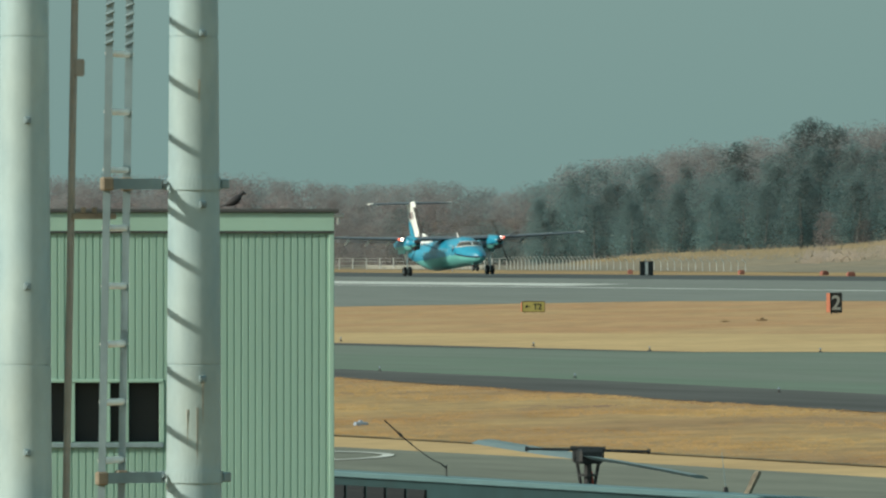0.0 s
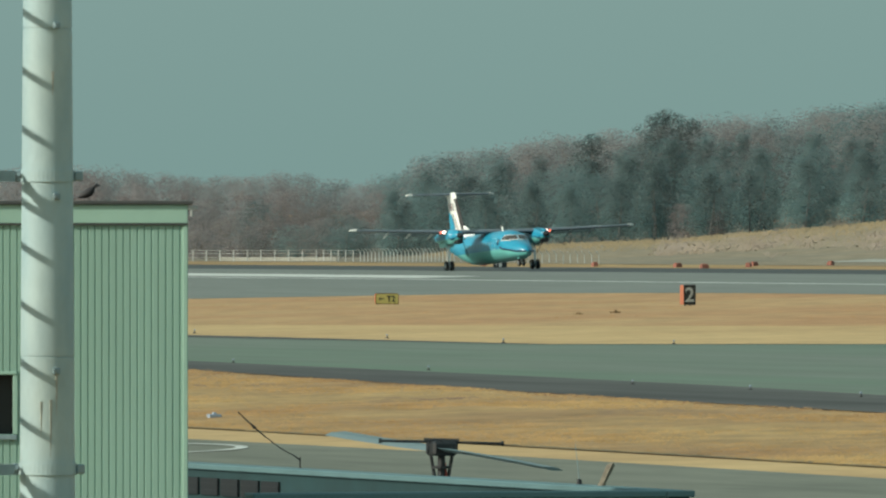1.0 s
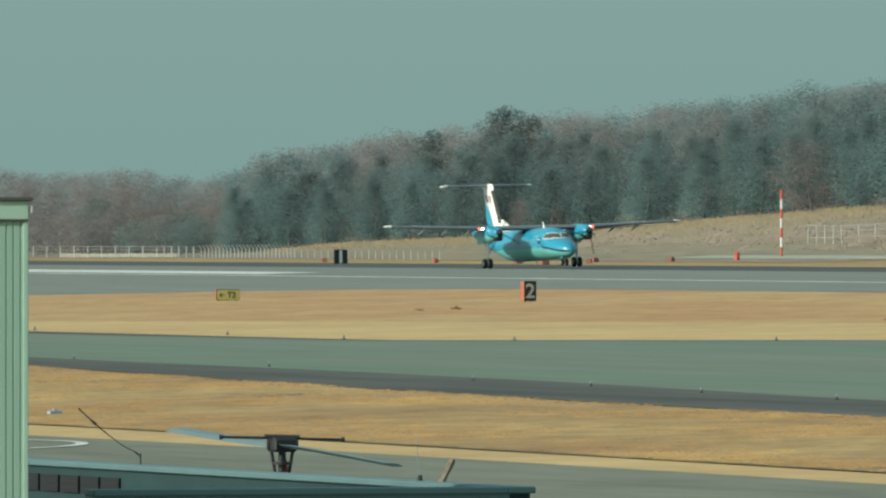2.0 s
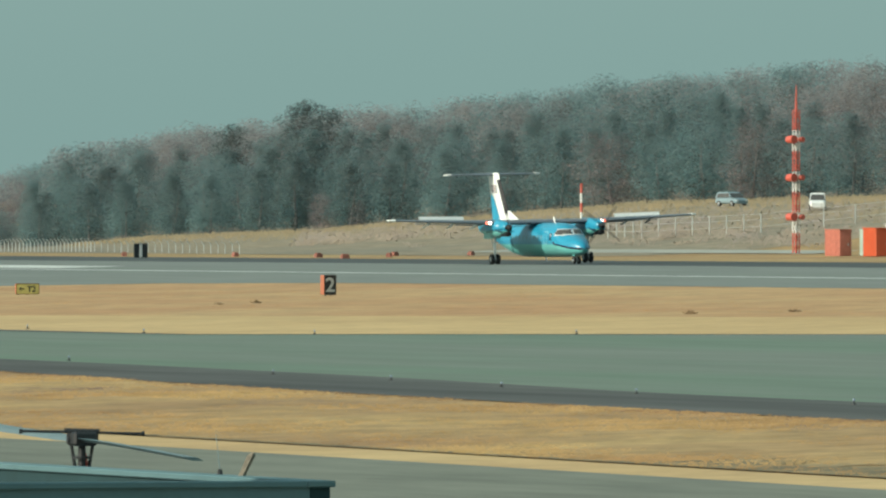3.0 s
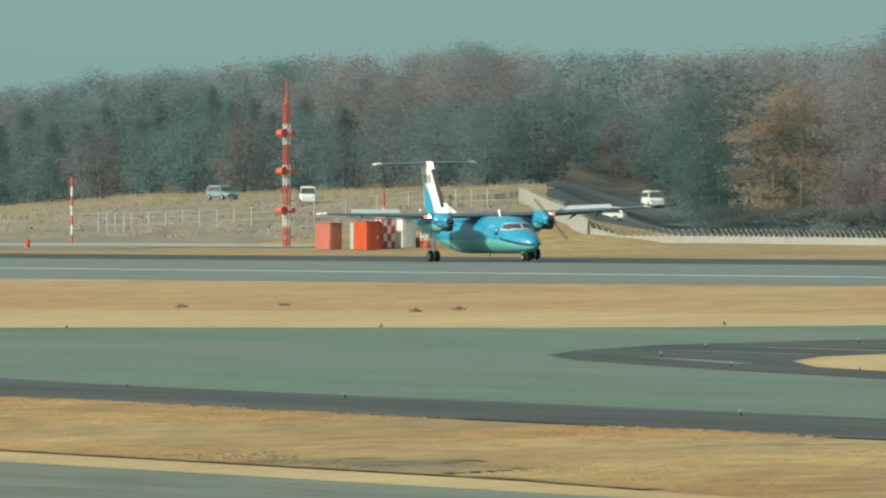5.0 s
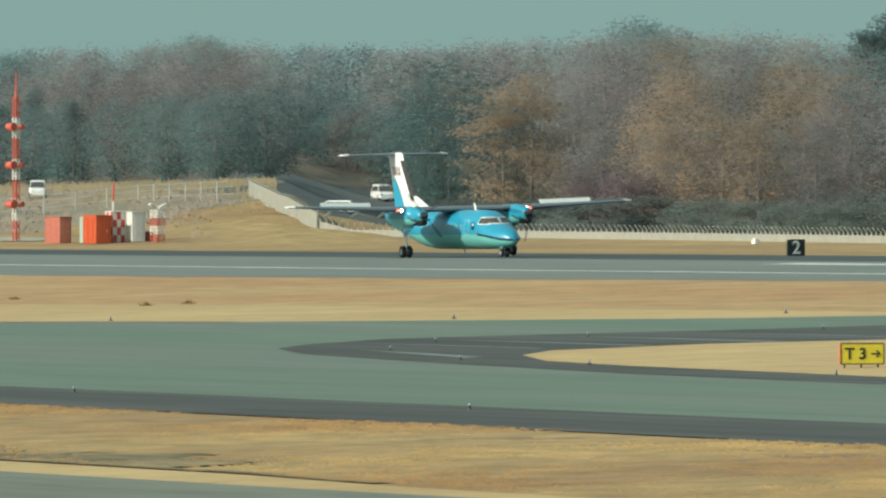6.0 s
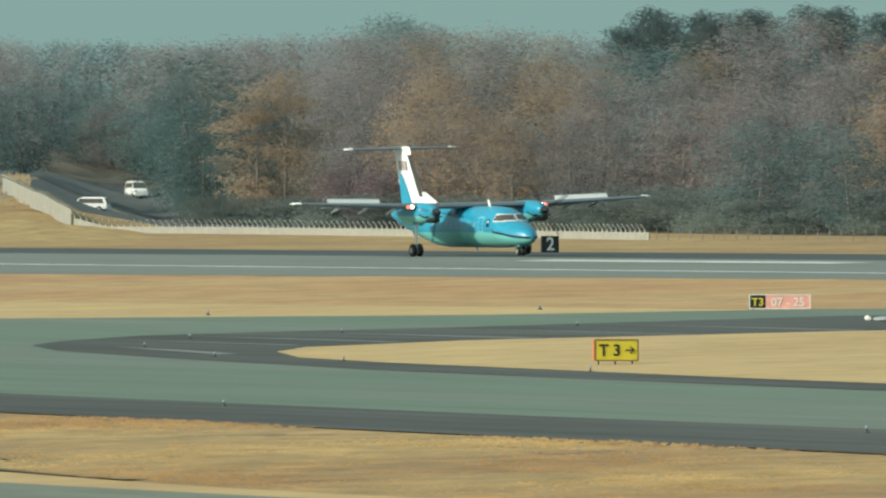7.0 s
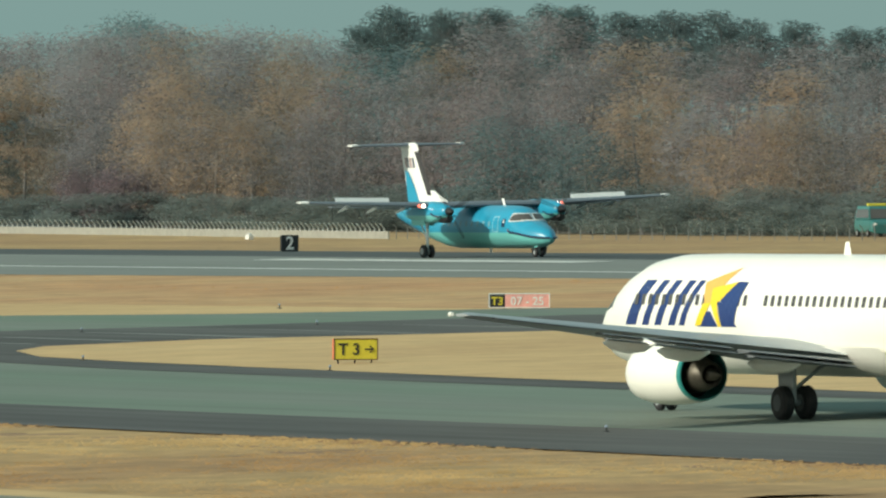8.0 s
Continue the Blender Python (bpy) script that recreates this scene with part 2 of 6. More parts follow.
band("weed_streak", [(x, lerp_table(VERGE_TOP, x) + 0.25) for x in weed_xs], [(x, lerp_table(VERGE_TOP, x) + 0.25 + weed_width(x)) for x in weed_xs], WEED, 0.05, "dark streak of weeds in a shallow ditch", 0.8, "ground")
band("apron_road", [(FARX, 60), (-300, 60), (200, 60)], [(FARX, 152), (-450, 150), (-350, 147), (200, 145)], ROAD, 0.03, "grey concrete apron road")
band("grass_verge", [(FARX, 152), (-450, 150), (-350, 147), (200, 145)], [(FARX, 157), (-500, 155.5), (-430, 153.5), (-365, 151.3), (-345, 149.3), (200, 147)], GRASS_PALE, 0.02, "pale grass verge beside the apron road")
bm = bmesh.new()
ring_pts = 48
inner, outer = [], []
for i in range(ring_pts):
    a = 6.28319 * i / ring_pts
    for lst, r in ((inner, 9.2), (outer, 10.0)):
        x, y = -474 + r * math.cos(a), 142.5 + r * 0.55 * math.sin(a)
        lst.append(bm.verts.new((x, y, height(x, y) + 0.06)))
for i in range(ring_pts):
    j = (i + 1) % ring_pts
    bm.faces.new((inner[i], outer[i], outer[j], inner[j]))
tagged(link("helipad_circle", bm, PAINT), "white painted circle on the apron", "marking", kind="structure")


# the near strip is uneven: low humps and hollows under the short grass
def hummocks(name, label, xs, lo, hi, material, tall, step):
    nx, ny = int((xs[1] - xs[0]) / step), 34
    bm = bmesh.new()
    prev = None
    for i in range(nx + 1):
        x = xs[0] + (xs[1] - xs[0]) * i / nx
        ya = lerp_table(lo, x)
        yb = lerp_table(hi, x) + 0.5 * noise.noise(Vector((x * 0.35, 1.0, 9.0))) + 0.45 * noise.noise(Vector((x * 1.2, 5.0, 9.0)))
        row = []
        for j in range(ny + 1):
            y = ya + (yb - ya) * j / ny
            edge = min(1.0, 3.0 * j / ny, 3.0 * (ny - j) / ny)
            n = 0.7 * noise.noise(Vector((x * 0.16, y * 0.3, 1.0))) + 0.5 * noise.noise(Vector((x * 0.5, y * 0.7, 4.0))) + 0.3 * noise.noise(Vector((x * 1.1, y * 1.3, 8.0)))
            row.append(bm.verts.new((x, y, height(x, y) - 0.035 + edge * (0.075 + tall * n))))
        if prev:
            for j in range(ny):
                f = bm.faces.new((prev[j], row[j], row[j + 1], prev[j + 1]))
                y = row[j].co.y
                worn = 0.30 * noise.noise(Vector((x * 0.06, 2.0, 5.0))) + 0.22 * noise.noise(Vector((x * 0.3, y * 0.5, 6.0))) + 0.16 * noise.noise(Vector((x * 1.3, y * 1.7, 7.0)))
                f.material_index = 1 if j / ny > 0.86 + worn or worn > 0.36 else 0
        prev = row
    return tagged(link(name, bm, material, smooth=True), label, "ground", kind="structure")


hummocks("grass_hummocks", "uneven short dry grass of the near strip", (-660, -310), [(x, y + 0.3) for x, y in VERGE_TOP], [(x, y - 0.1) for x, y in SH_LOW], (GRASS, SOIL), 0.11, 0.7)


# short tussocks that roughen the nearer grass
def tussocks(name, label, count, xs, lo, hi, material, tall, seed, lift=0.0):
    rs = random.Random(seed)
    bm = bmesh.new()
    for i in range(count):
        x = rs.uniform(*xs)
        y = rs.uniform(lerp_table(lo, x), lerp_table(hi, x))
        patch = noise.noise(Vector((x * 0.05, y * 0.12, 3.0)))
        if patch < rs.uniform(-0.5, 0.35):
            continue
        z = height(x, y) + lift
        h = tall * rs.uniform(0.4, 1.0) * (0.7 + patch)
        for k in range(2):
            w, dx, dy = rs.uniform(0.04, 0.10), rs.uniform(-0.15, 0.15), rs.uniform(-0.15, 0.15)
            bm.faces.new([bm.verts.new((x + dx, y + dy - w, z)), bm.verts.new((x + dx + 0.03, y + dy + w, z)), bm.verts.new((x + dx, y + dy + rs.uniform(-0.1, 0.1), z + h))])
    ob = link(name, bm, material, smooth=True)
    ob.data.normals_split_custom_set_from_vertices([Vector((0.1, -0.3, 1)).normalized()] * len(ob.data.vertices))
    return tagged(ob, label, "grass", kind="stuff")


tussocks("near_grass_tussocks", "short dry tussocks of the near strip", 46000, (-640, -320), [(x, y + 0.4) for x, y in VERGE_TOP], [(x, y + 0.2) for x, y in SH_LOW], GRASS, 0.075, 8, 0.03)
tussocks("worn_grass_tussocks", "reddish worn tussocks along the shoulder", 4000, (-640, -320), [(x, y - 1.6) for x, y in SH_LOW], [(x, y + 0.5) for x, y in SH_LOW], SOIL, 0.05, 9, 0.03)
tussocks("grass_tussocks", "short reddish tussocks beside the runway", 6000, (-1000, -580), [(-1000, 246), (-784, 246), (-722, 258), (-650, 271), (-580, 276)], [(-1000, 268), (-908, 278), (-893, 300), (-640, 315), (-580, 317)], GRASS_RED, 0.08, 5)


# ---- woods ----
BARK = mat("grey_bark", (0.17, 0.165, 0.16), 0.9, var=0.25, scale=3)
# twig and leaf colours are paler and cooler, with the distance haze mixed in
TWIG = mat("hazed_bare_twigs", (0.33, 0.308, 0.305), 0.95, var=0.22, scale=0.5, obj_random=0.22, second=(0.295, 0.283, 0.287), mix_scale=0.15)
TWIG_RED = mat("hazed_reddish_twigs", (0.345, 0.285, 0.282), 0.95, var=0.22, scale=0.5, obj_random=0.15)
GOLD = mat("hazed_golden_brown_leaves", (0.48, 0.342, 0.222), 0.9, var=0.22, scale=0.6, obj_random=0.15, second=(0.38, 0.31, 0.245), mix_scale=0.2)
GREEN = mat("hazed_evergreen_leaves", (0.165, 0.265, 0.268), 0.8, var=0.25, scale=0.6, obj_random=0.2)
PINE = mat("hazed_pine_needles", (0.088, 0.15, 0.148), 0.85, var=0.25, scale=0.6, obj_random=0.15)
OAK = mat("hazed_oak_leaves", (0.120, 0.200, 0.200), 0.85, var=0.25, scale=0.6, obj_random=0.15)
SHRUB = mat("hazed_shrub_leaves", (0.19, 0.23, 0.21), 0.9, var=0.25, scale=0.6, obj_random=0.2)
PURPLE = mat("hazed_purple_red_leaves", (0.215, 0.165, 0.178), 0.9, var=0.25, scale=0.6, obj_random=0.15)
for leafy in (TWIG, TWIG_RED, GOLD, GREEN, PINE, OAK, SHRUB, PURPLE):
    n, l = leafy.node_tree.nodes, leafy.node_tree.links
    b = n["Principled BSDF"]
    tl = n.new("ShaderNodeBsdfTranslucent")
    l.new(b.inputs["Base Color"].links[0].from_socket, tl.inputs["Color"])
    ms = n.new("ShaderNodeMixShader")
    ms.inputs[0].default_value = 0.55
    l.new(b.outputs[0], ms.inputs[1])
    l.new(tl.outputs[0], ms.inputs[2])
    l.new(ms.outputs[0], n["Material Output"].inputs[0])
    b.inputs["Specular IOR Level"].default_value = 0.1
    # sheen adds to the milky haze over the crowns
    b.inputs["Sheen Weight"].default_value = 0.2
    # a spray of twigs or leaves lets part of the light through between them
    tp = n.new("ShaderNodeBsdfTransparent")
    gap = n.new("ShaderNodeMixShader")
    gap.inputs[0].default_value = 0.50 if leafy in (TWIG, TWIG_RED, GOLD) else 0.58
    l.new(tp.outputs[0], gap.inputs[1])
    l.new(ms.outputs[0], gap.inputs[2])
    l.new(gap.outputs[0], n["Material Output"].inputs[0])
rnd = random.Random(7)


def leaf(bm, c, size, long=1.0, up=0.0, out=None):
    """A small leaf or twig spray; out: the way that its face looks, more or less."""
    if out is None:
        out = Vector((rnd.gauss(0, 1), rnd.gauss(0, 1), rnd.gauss(0, 1)))
    bm.faces.new([bm.verts.new(p) for p in spray(c, size, long, up, out)])


def spray(c, size, long, up, out):
    """The three corners of a spray at c."""
    nrm = (out.normalized() + Vector((rnd.gauss(0, 0.42), rnd.gauss(0, 0.42), rnd.gauss(0, 0.42)))).normalized()
    d = Vector((rnd.gauss(0, 1), rnd.gauss(0, 1), rnd.gauss(0, 1) + up))
    d = (d - nrm * d.dot(nrm)).normalized()
    a, b = d * size * long, nrm.cross(d) * size / (long ** 0.7)
    return c - a * 0.5 - b * 0.4, c + a * 0.6, c - a * 0.2 + b * 0.6


class Crown:
    """Gathers the leaf and twig sprays of a crown."""

    def __init__(self):
        self.verts, self.faces, self.normals = [], [], []

    def facing(self, p):
        """Leaves share the light of the crown's rounded form."""
        return Vector((p.x, p.y, (p.z - 3.5) * 0.5 + 1.6)).normalized()

    def scatter(self, c, wide, tall, count, size, long=1.5, up=0.0):
        """A loose clump of sprays round c."""
        c = Vector(c)
        for i in range(count):
            v = Vector((rnd.gauss(0, 1), rnd.gauss(0, 1), rnd.gauss(0, 1))).normalized() * rnd.random() ** 0.4
            p = c + Vector((v.x * wide, v.y * wide, v.z * tall))
            n, base = self.facing(p), len(self.verts)
            self.verts += spray(p, size * rnd.uniform(0.55, 1.3), long, up, n)
            self.normals += [n] * 3
            self.faces.append((base, base + 1, base + 2))

    def mesh(self, material):
        me = bpy.data.meshes.new("crown")
        me.from_pydata(self.verts, [], self.faces)
        me.materials.append(material)
        for p in me.polygons:
            p.use_smooth = True
        me.normals_split_custom_set_from_vertices(self.normals)
        return me


def tree_parts(kind, seed):
    """Trunk and crown of a tree 10 m high, foot at the origin."""
    rnd.seed(seed)
    trunk, crown = bmesh.new(), Crown()
    lean = Vector((rnd.uniform(-0.4, 0.4), rnd.uniform(-0.4, 0.4), 0))
    rod(trunk, (0, 0, -0.6), lean + Vector((0, 0, 4.0)), 0.10, 0.05, 7)
    rod(trunk, lean + Vector((0, 0, 4.0)), lean * 1.4 + Vector((0, 0, 7.0)), 0.06, 0.015, 6)

    def limb(c):
        rod(trunk, lean * 0.6 + Vector((0, 0, max(0.5, c.z - 1.6))), c, 0.022, 0.008, 4)

    if kind == "bare":
        for i in range(26):
            h, a = 0.9 + 7.9 * i / 25, i * 2.4 + rnd.uniform(-0.5, 0.5)
            w = rnd.uniform(1.1, 2.0) * math.sin(min(1.0, (h + 1.4) / 5.5) * 1.57) * (1.12 - (h / 10.2) ** 2.5)
            c = lean * (h / 6) + Vector((math.cos(a) * w, math.sin(a) * w, h))
            if i % 2:
                limb(c)
            crown.scatter(c, rnd.uniform(0.9, 1.35), rnd.uniform(0.8, 1.25), 160, 0.175, 1.7, 0.6)
    elif kind == "round":
        for i in range(34):
            u, a = 1 - 2 * (i + 0.5) / 34, i * 2.4
            rr = math.sqrt(1 - u * u) * rnd.uniform(0.6, 1.0)
            c = Vector((math.cos(a) * rr * 2.3, math.sin(a) * rr * 2.3, 4.9 + u * 4.0))
            if i % 4 == 0:
                limb(c)
            crown.scatter(c, rnd.uniform(0.9, 1.35), 1.0, 128, 0.185)
    elif kind == "cedar":
        for i in range(30):
            h, a = 0.6 + 8.6 * i / 29, i * 2.4 + rnd.uniform(-0.4, 0.4)
            w = 1.3 * (1 - (h / 10.2) ** 1.5)
            crown.scatter((math.cos(a) * w, math.sin(a) * w, h), 1.0 - 0.05 * h, 1.0, 140, 0.18, 1.7, 0.6)
    elif kind == "pine":
        for i in range(22):
            h = 3.2 + 6.2 * i / 21
            w = rnd.uniform(0.7, 2.1) * (1.2 - (h - 3.2) / 6.8)
            a = i * 2.4 + rnd.uniform(-0.4, 0.4)
            c = lean + Vector((math.cos(a) * w, math.sin(a) * w, h))
            limb(c)
            crown.scatter(c, rnd.uniform(0.8, 1.25) * (1.15 - 0.4 * i / 21), 0.6, 190, 0.19, 1.6, 0.4)
    elif kind == "layered":
        for i in range(26):
            h = 1.4 + 7.8 * i / 25
            w = rnd.uniform(0.6, 3.3) * (1.2 - h / 11.0)
            a = rnd.uniform(0, 6.28)
            c = lean + Vector((math.cos(a) * w, math.sin(a) * w, h))
            if i % 2:
                limb(c)
            crown.scatter(c, rnd.uniform(1.1, 1.7), 0.5, 165, 0.19, 1.6)
    elif kind == "shrub":
        for i in range(28):
            u, a = rnd.random(), i * 2.4
            rr = math.sqrt(1 - u * u)
            crown.scatter((math.cos(a) * rr * 3.4, math.sin(a) * rr * 3.4, 0.6 + u * 6.8), rnd.uniform(1.5, 2.1), 1.6, 150, 0.30, 1.5, 0.3)
    return trunk, crown


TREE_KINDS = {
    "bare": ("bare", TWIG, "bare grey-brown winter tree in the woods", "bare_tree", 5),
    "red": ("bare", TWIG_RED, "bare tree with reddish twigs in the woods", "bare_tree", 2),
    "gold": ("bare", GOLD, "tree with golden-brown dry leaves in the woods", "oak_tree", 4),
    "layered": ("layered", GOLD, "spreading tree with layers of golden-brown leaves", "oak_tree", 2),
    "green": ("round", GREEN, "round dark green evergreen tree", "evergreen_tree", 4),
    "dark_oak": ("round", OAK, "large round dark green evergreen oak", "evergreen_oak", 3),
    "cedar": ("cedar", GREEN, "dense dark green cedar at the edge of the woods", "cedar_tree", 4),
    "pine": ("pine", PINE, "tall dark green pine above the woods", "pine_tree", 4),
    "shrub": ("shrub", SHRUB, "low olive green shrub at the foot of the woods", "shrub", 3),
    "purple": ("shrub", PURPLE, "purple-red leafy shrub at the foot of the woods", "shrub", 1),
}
tree_meshes = {}
for key, (form, leaves, label, name, count) in TREE_KINDS.items():
    for i in range(count):
        tr, cr = tree_parts(form, 100 + len(tree_meshes) * 7 + i)
        me = bpy.data.meshes.new("trunk")
        tr.to_mesh(me)
        tr.free()
        me.materials.append(BARK)
        tree_meshes.setdefault(key, []).append((me, cr.mesh(leaves)))


def tree(kind, x, y, top, width=1.0):
    """A tree whose top is at height top; width scales the crown sideways."""
    form, leaves, label, name, count = TREE_KINDS[kind]
    z = height(x, y)
    s = max(1.5, top - z) / 9.3
    e = thing(name, label, "tree" if "shrub" not in name else "shrub", group="woods")
    w = width * (0.55 + 0.45 * s) if s < 1.2 else width * s
    e.matrix_basis = pose(x, y, z, 0, 0, rnd.uniform(0, 360))
    e.scale = (w, w, s)
    for nm, me in zip(("trunk", "crown"), rnd.choice(tree_meshes[kind])):
        o = new(nm, me)
        o.parent = e
    return e


# skyline of the woods: bearing in thousandths of a radian against slope above the eye in thousandths
SKYLINE = [(255, 5.0), (275, 5.2), (293, 5.4), (300, 4.6), (308, 5.0), (314, 4.0), (317, 5.6), (324, 7.3), (332, 8.2), (338, 9.2), (345, 9.4), (352, 10.4), (361, 11.2),
           (375, 12.7), (382, 13.1), (389, 13.6), (402, 13.3), (411, 13.4), (424, 14.7), (432, 14.5), (440, 13.4), (446, 15.4), (455, 15.9), (462, 15.9), (470, 15.3), (478, 14.4), (500, 14.2), (560, 14.0)]
ROWS_Y = [498, 509, 522, 537, 554, 572, 592, 612]


def pick(a, k):
    """The kind of tree at bearing a in row k (0 is the edge of the woods)."""
    u = rnd.random()
    if a < 315:
        return "green" if (k < 3 and u < 0.35) else ("red" if u < 0.4 else "bare")
    if a < 352:
        if k < 4:
            return "cedar" if u < 0.75 else "green"
        return "bare" if u < 0.85 else "green"
    if a < 378:
        if k < 3:
            return "cedar" if u < 0.7 else ("green" if u < 0.9 else "red")
        return "bare" if u < 0.6 else "green"
    if a < 398:
        if k < 2:
            return "cedar" if u < 0.5 else "green"
        return "bare" if u < 0.88 else "red"
    if a < 425:
        if k == 0:
            return "shrub"
        return "bare" if u < 0.74 else ("gold" if u < 0.79 else ("red" if u < 0.94 else "green"))
    if a < 440:
        if k == 0:
            return "shrub"
        return "gold" if u < 0.3 else "bare"
    if k < 2:
        return "shrub" if u < 0.75 else "green"
    if k >= 6:
        return "pine" if u < 0.93 else "bare"
    return "gold" if u < 0.15 else ("red" if u < 0.50 else ("green" if u < 0.58 else "bare"))


rnd.seed(21)
for k, y in enumerate(ROWS_Y):
    a = 262.0 + k * 1.3
    while a < 500:
        r = y / math.sin(a / 1000)
        yy = y + rnd.uniform(-4, 4)
        x = -yy / math.tan(a / 1000)
        rr = math.hypot(x, yy)
        sky_top = EYE + rr * lerp_table(SKYLINE, a) / 1000
        base = height(x, yy)
        kind = pick(a, k)
        share = (0.42, 0.52, 0.62, 0.72, 0.80, 0.88, 0.95, 0.97)[k]
        if 315 < a < 398:
            share = (0.60, 0.68, 0.76, 0.80, 0.86, 0.92, 0.96, 0.97)[k]
        if kind == "shrub":
            share = 0.20 + 0.05 * k
        if kind == "pine":
            share = (0, 0, 0, 0, 0, 0.80, 0.91, 0.94)[k]
        if 396 < a < 411 and k in (4, 5):
            kind, share = "green" if rnd.random() < 0.7 else "bare", 0.55 + 0.1 * (k - 4)
        top = base + (sky_top - base) * share * (rnd.uniform(0.86, 1.06) if k < 6 else rnd.uniform(0.95, 1.03))
        road = (397 < a < 410.5 and k < 4) or (409 < a < 421 and k in (1, 2))
        clearing = k in (1, 2, 3) and abs(x + 1257) < 7.5
        if not road and not clearing:
            tree(kind, x, yy, top, rnd.uniform(1.55, 2.05))
        a += ((5.6 if k < 6 else 4.6) if kind != "shrub" else 4.6) / r * 1000 * rnd.uniform(0.75, 1.2)
# trees that stand out
for kind, a, y, up, w in (("green", 398.4, 552, 6.5, 1.4), ("green", 400.2, 554, 7.4, 1.4), ("red", 402.4, 556, 8.0, 1.3), ("green", 404.3, 557, 7.6, 1.4), ("green", 406.6, 558, 7.2, 1.3), ("bare", 401.4, 551, 5.0, 1.1), ("green", 408.3, 557, 8.2, 1.3), ("shrub", 404.9, 552, 2.4, 0.9), ("shrub", 408.2, 550, 2.2, 0.8), ("shrub", 399.6, 550, 3.2, 0.9), ("green", 319.5, 540, 6.2, 1.3), ("pine", 331, 545, 7.4, 1.1), ("pine", 336.5, 545, 9.2, 1.1), ("pine", 338.3, 545, 8.8, 1.0),
                          ("green", 361, 560, 11.6, 1.3), ("green", 366, 560, 11.8, 1.3), ("green", 389.4, 600, 13.9, 1.2), ("green", 391.2, 600, 13.7, 1.2),
                          ("dark_oak", 409.6, 520, 12.2, 1.5), ("dark_oak", 408.4, 517, 8.8, 1.0), ("dark_oak", 411.8, 514, 9.2, 1.4), ("dark_oak", 409.6, 511, 6.0, 1.4), ("dark_oak", 410.4, 516, 10.8, 1.4), ("dark_oak", 413.2, 512, 7.0, 1.2),
                          ("layered", 414.0, 506, 8.6, 1.25), ("layered", 416.0, 508, 10.6, 1.0), ("gold", 428.6, 512, 11.6, 1.2), ("gold", 431.0, 508, 8.2, 1.3), ("gold", 427.0, 506, 7.0, 1.2),
                          ("gold", 434, 508, 7.2, 1.2), ("purple", 421, 500, 4.6, 0.8), ("purple", 424, 500, 4.4, 0.8), ("red", 338.5, 494, 2.4, 0.8), ("red", 341, 494, 1.8, 0.6),
                          ("pine", 444.3, 606, 15.3, 1.0), ("pine", 448.5, 606, 15.0, 0.9), ("green", 424.2, 606, 15.2, 1.1), ("green", 425.6, 606, 14.9, 1.0),
                          ("green", 454, 524, 7.6, 1.2), ("gold", 474, 510, 7.5, 1.3), ("gold", 477, 512, 7.8, 1.2), ("gold", 471, 510, 6.2, 1.1)):
    x = -y / math.tan(a / 1000)
    tree(kind, x, y, EYE + math.hypot(x, y) * up / 1000, w * 1.3)

# rough tall grass along the top of the bank
TALL = mat("tall_yellow_grass", (0.32, 0.25, 0.145), 0.95, var=0.3, scale=0.4, second=(0.25, 0.21, 0.13), mix_scale=0.06)
rnd.seed(33)
bm = bmesh.new()
for i in range(9000):
    a = rnd.uniform(0.318, 0.396)
    y = rnd.triangular(452, 498, 490)
    x = -y / math.tan(a)
    z = height(x, y)
    tall = rnd.uniform(0.2, 0.6) * (0.5 + 0.5 * noise.noise(Vector((x * 0.06, y * 0.1, 0)))) + 0.15
    w, t = rnd.uniform(0.05, 0.12), rnd.uniform(-0.2, 0.2)
    bm.faces.new([bm.verts.new((x, y - w, z - 0.05)), bm.verts.new((x, y + w, z - 0.05)), bm.verts.new((x + t * 0.5, y + t, z + tall))])
tg = link("tall_grass", bm, TALL, smooth=True)
tg.data.normals_split_custom_set_from_vertices([Vector((0.2, -0.35, 1)).normalized()] * len(tg.data.vertices))
tagged(tg, "tall yellowish dry grass on the bank", "grass", kind="stuff")

# grey-purple scrub of bare stems on the lower bank
SCRUB = mat("grey_purple_scrub", (0.25, 0.215, 0.19), 0.95, var=0.3, scale=0.5, second=(0.29, 0.23, 0.17), mix_scale=0.08)
rnd.seed(35)
bm = bmesh.new()
for i in range(520):
    a = rnd.uniform(0.336, 0.392)
    y = rnd.triangular(432, 476, 448)
    x = -y / math.tan(a)
    if noise.noise(Vector((x * 0.02, y * 0.06, 2.0))) < rnd.uniform(-0.3, 0.25):
        continue
    z, tall = height(x, y), rnd.uniform(0.4, 1.0)
    for k in range(42):
        c = Vector((x + rnd.gauss(0, 0.9), y + rnd.gauss(0, 0.9), z + rnd.uniform(0, tall)))
        leaf(bm, c, rnd.uniform(0.12, 0.26), 2.4, 1.2, Vector((0.3, -0.4, 0.8)))
sc = link("scrub", bm, SCRUB, smooth=True)
sc.data.normals_split_custom_set_from_vertices([Vector((0.2, -0.4, 0.9)).normalized()] * len(sc.data.vertices))
tagged(sc, "low grey-purple scrub on the grassy bank", "scrub", kind="stuff")


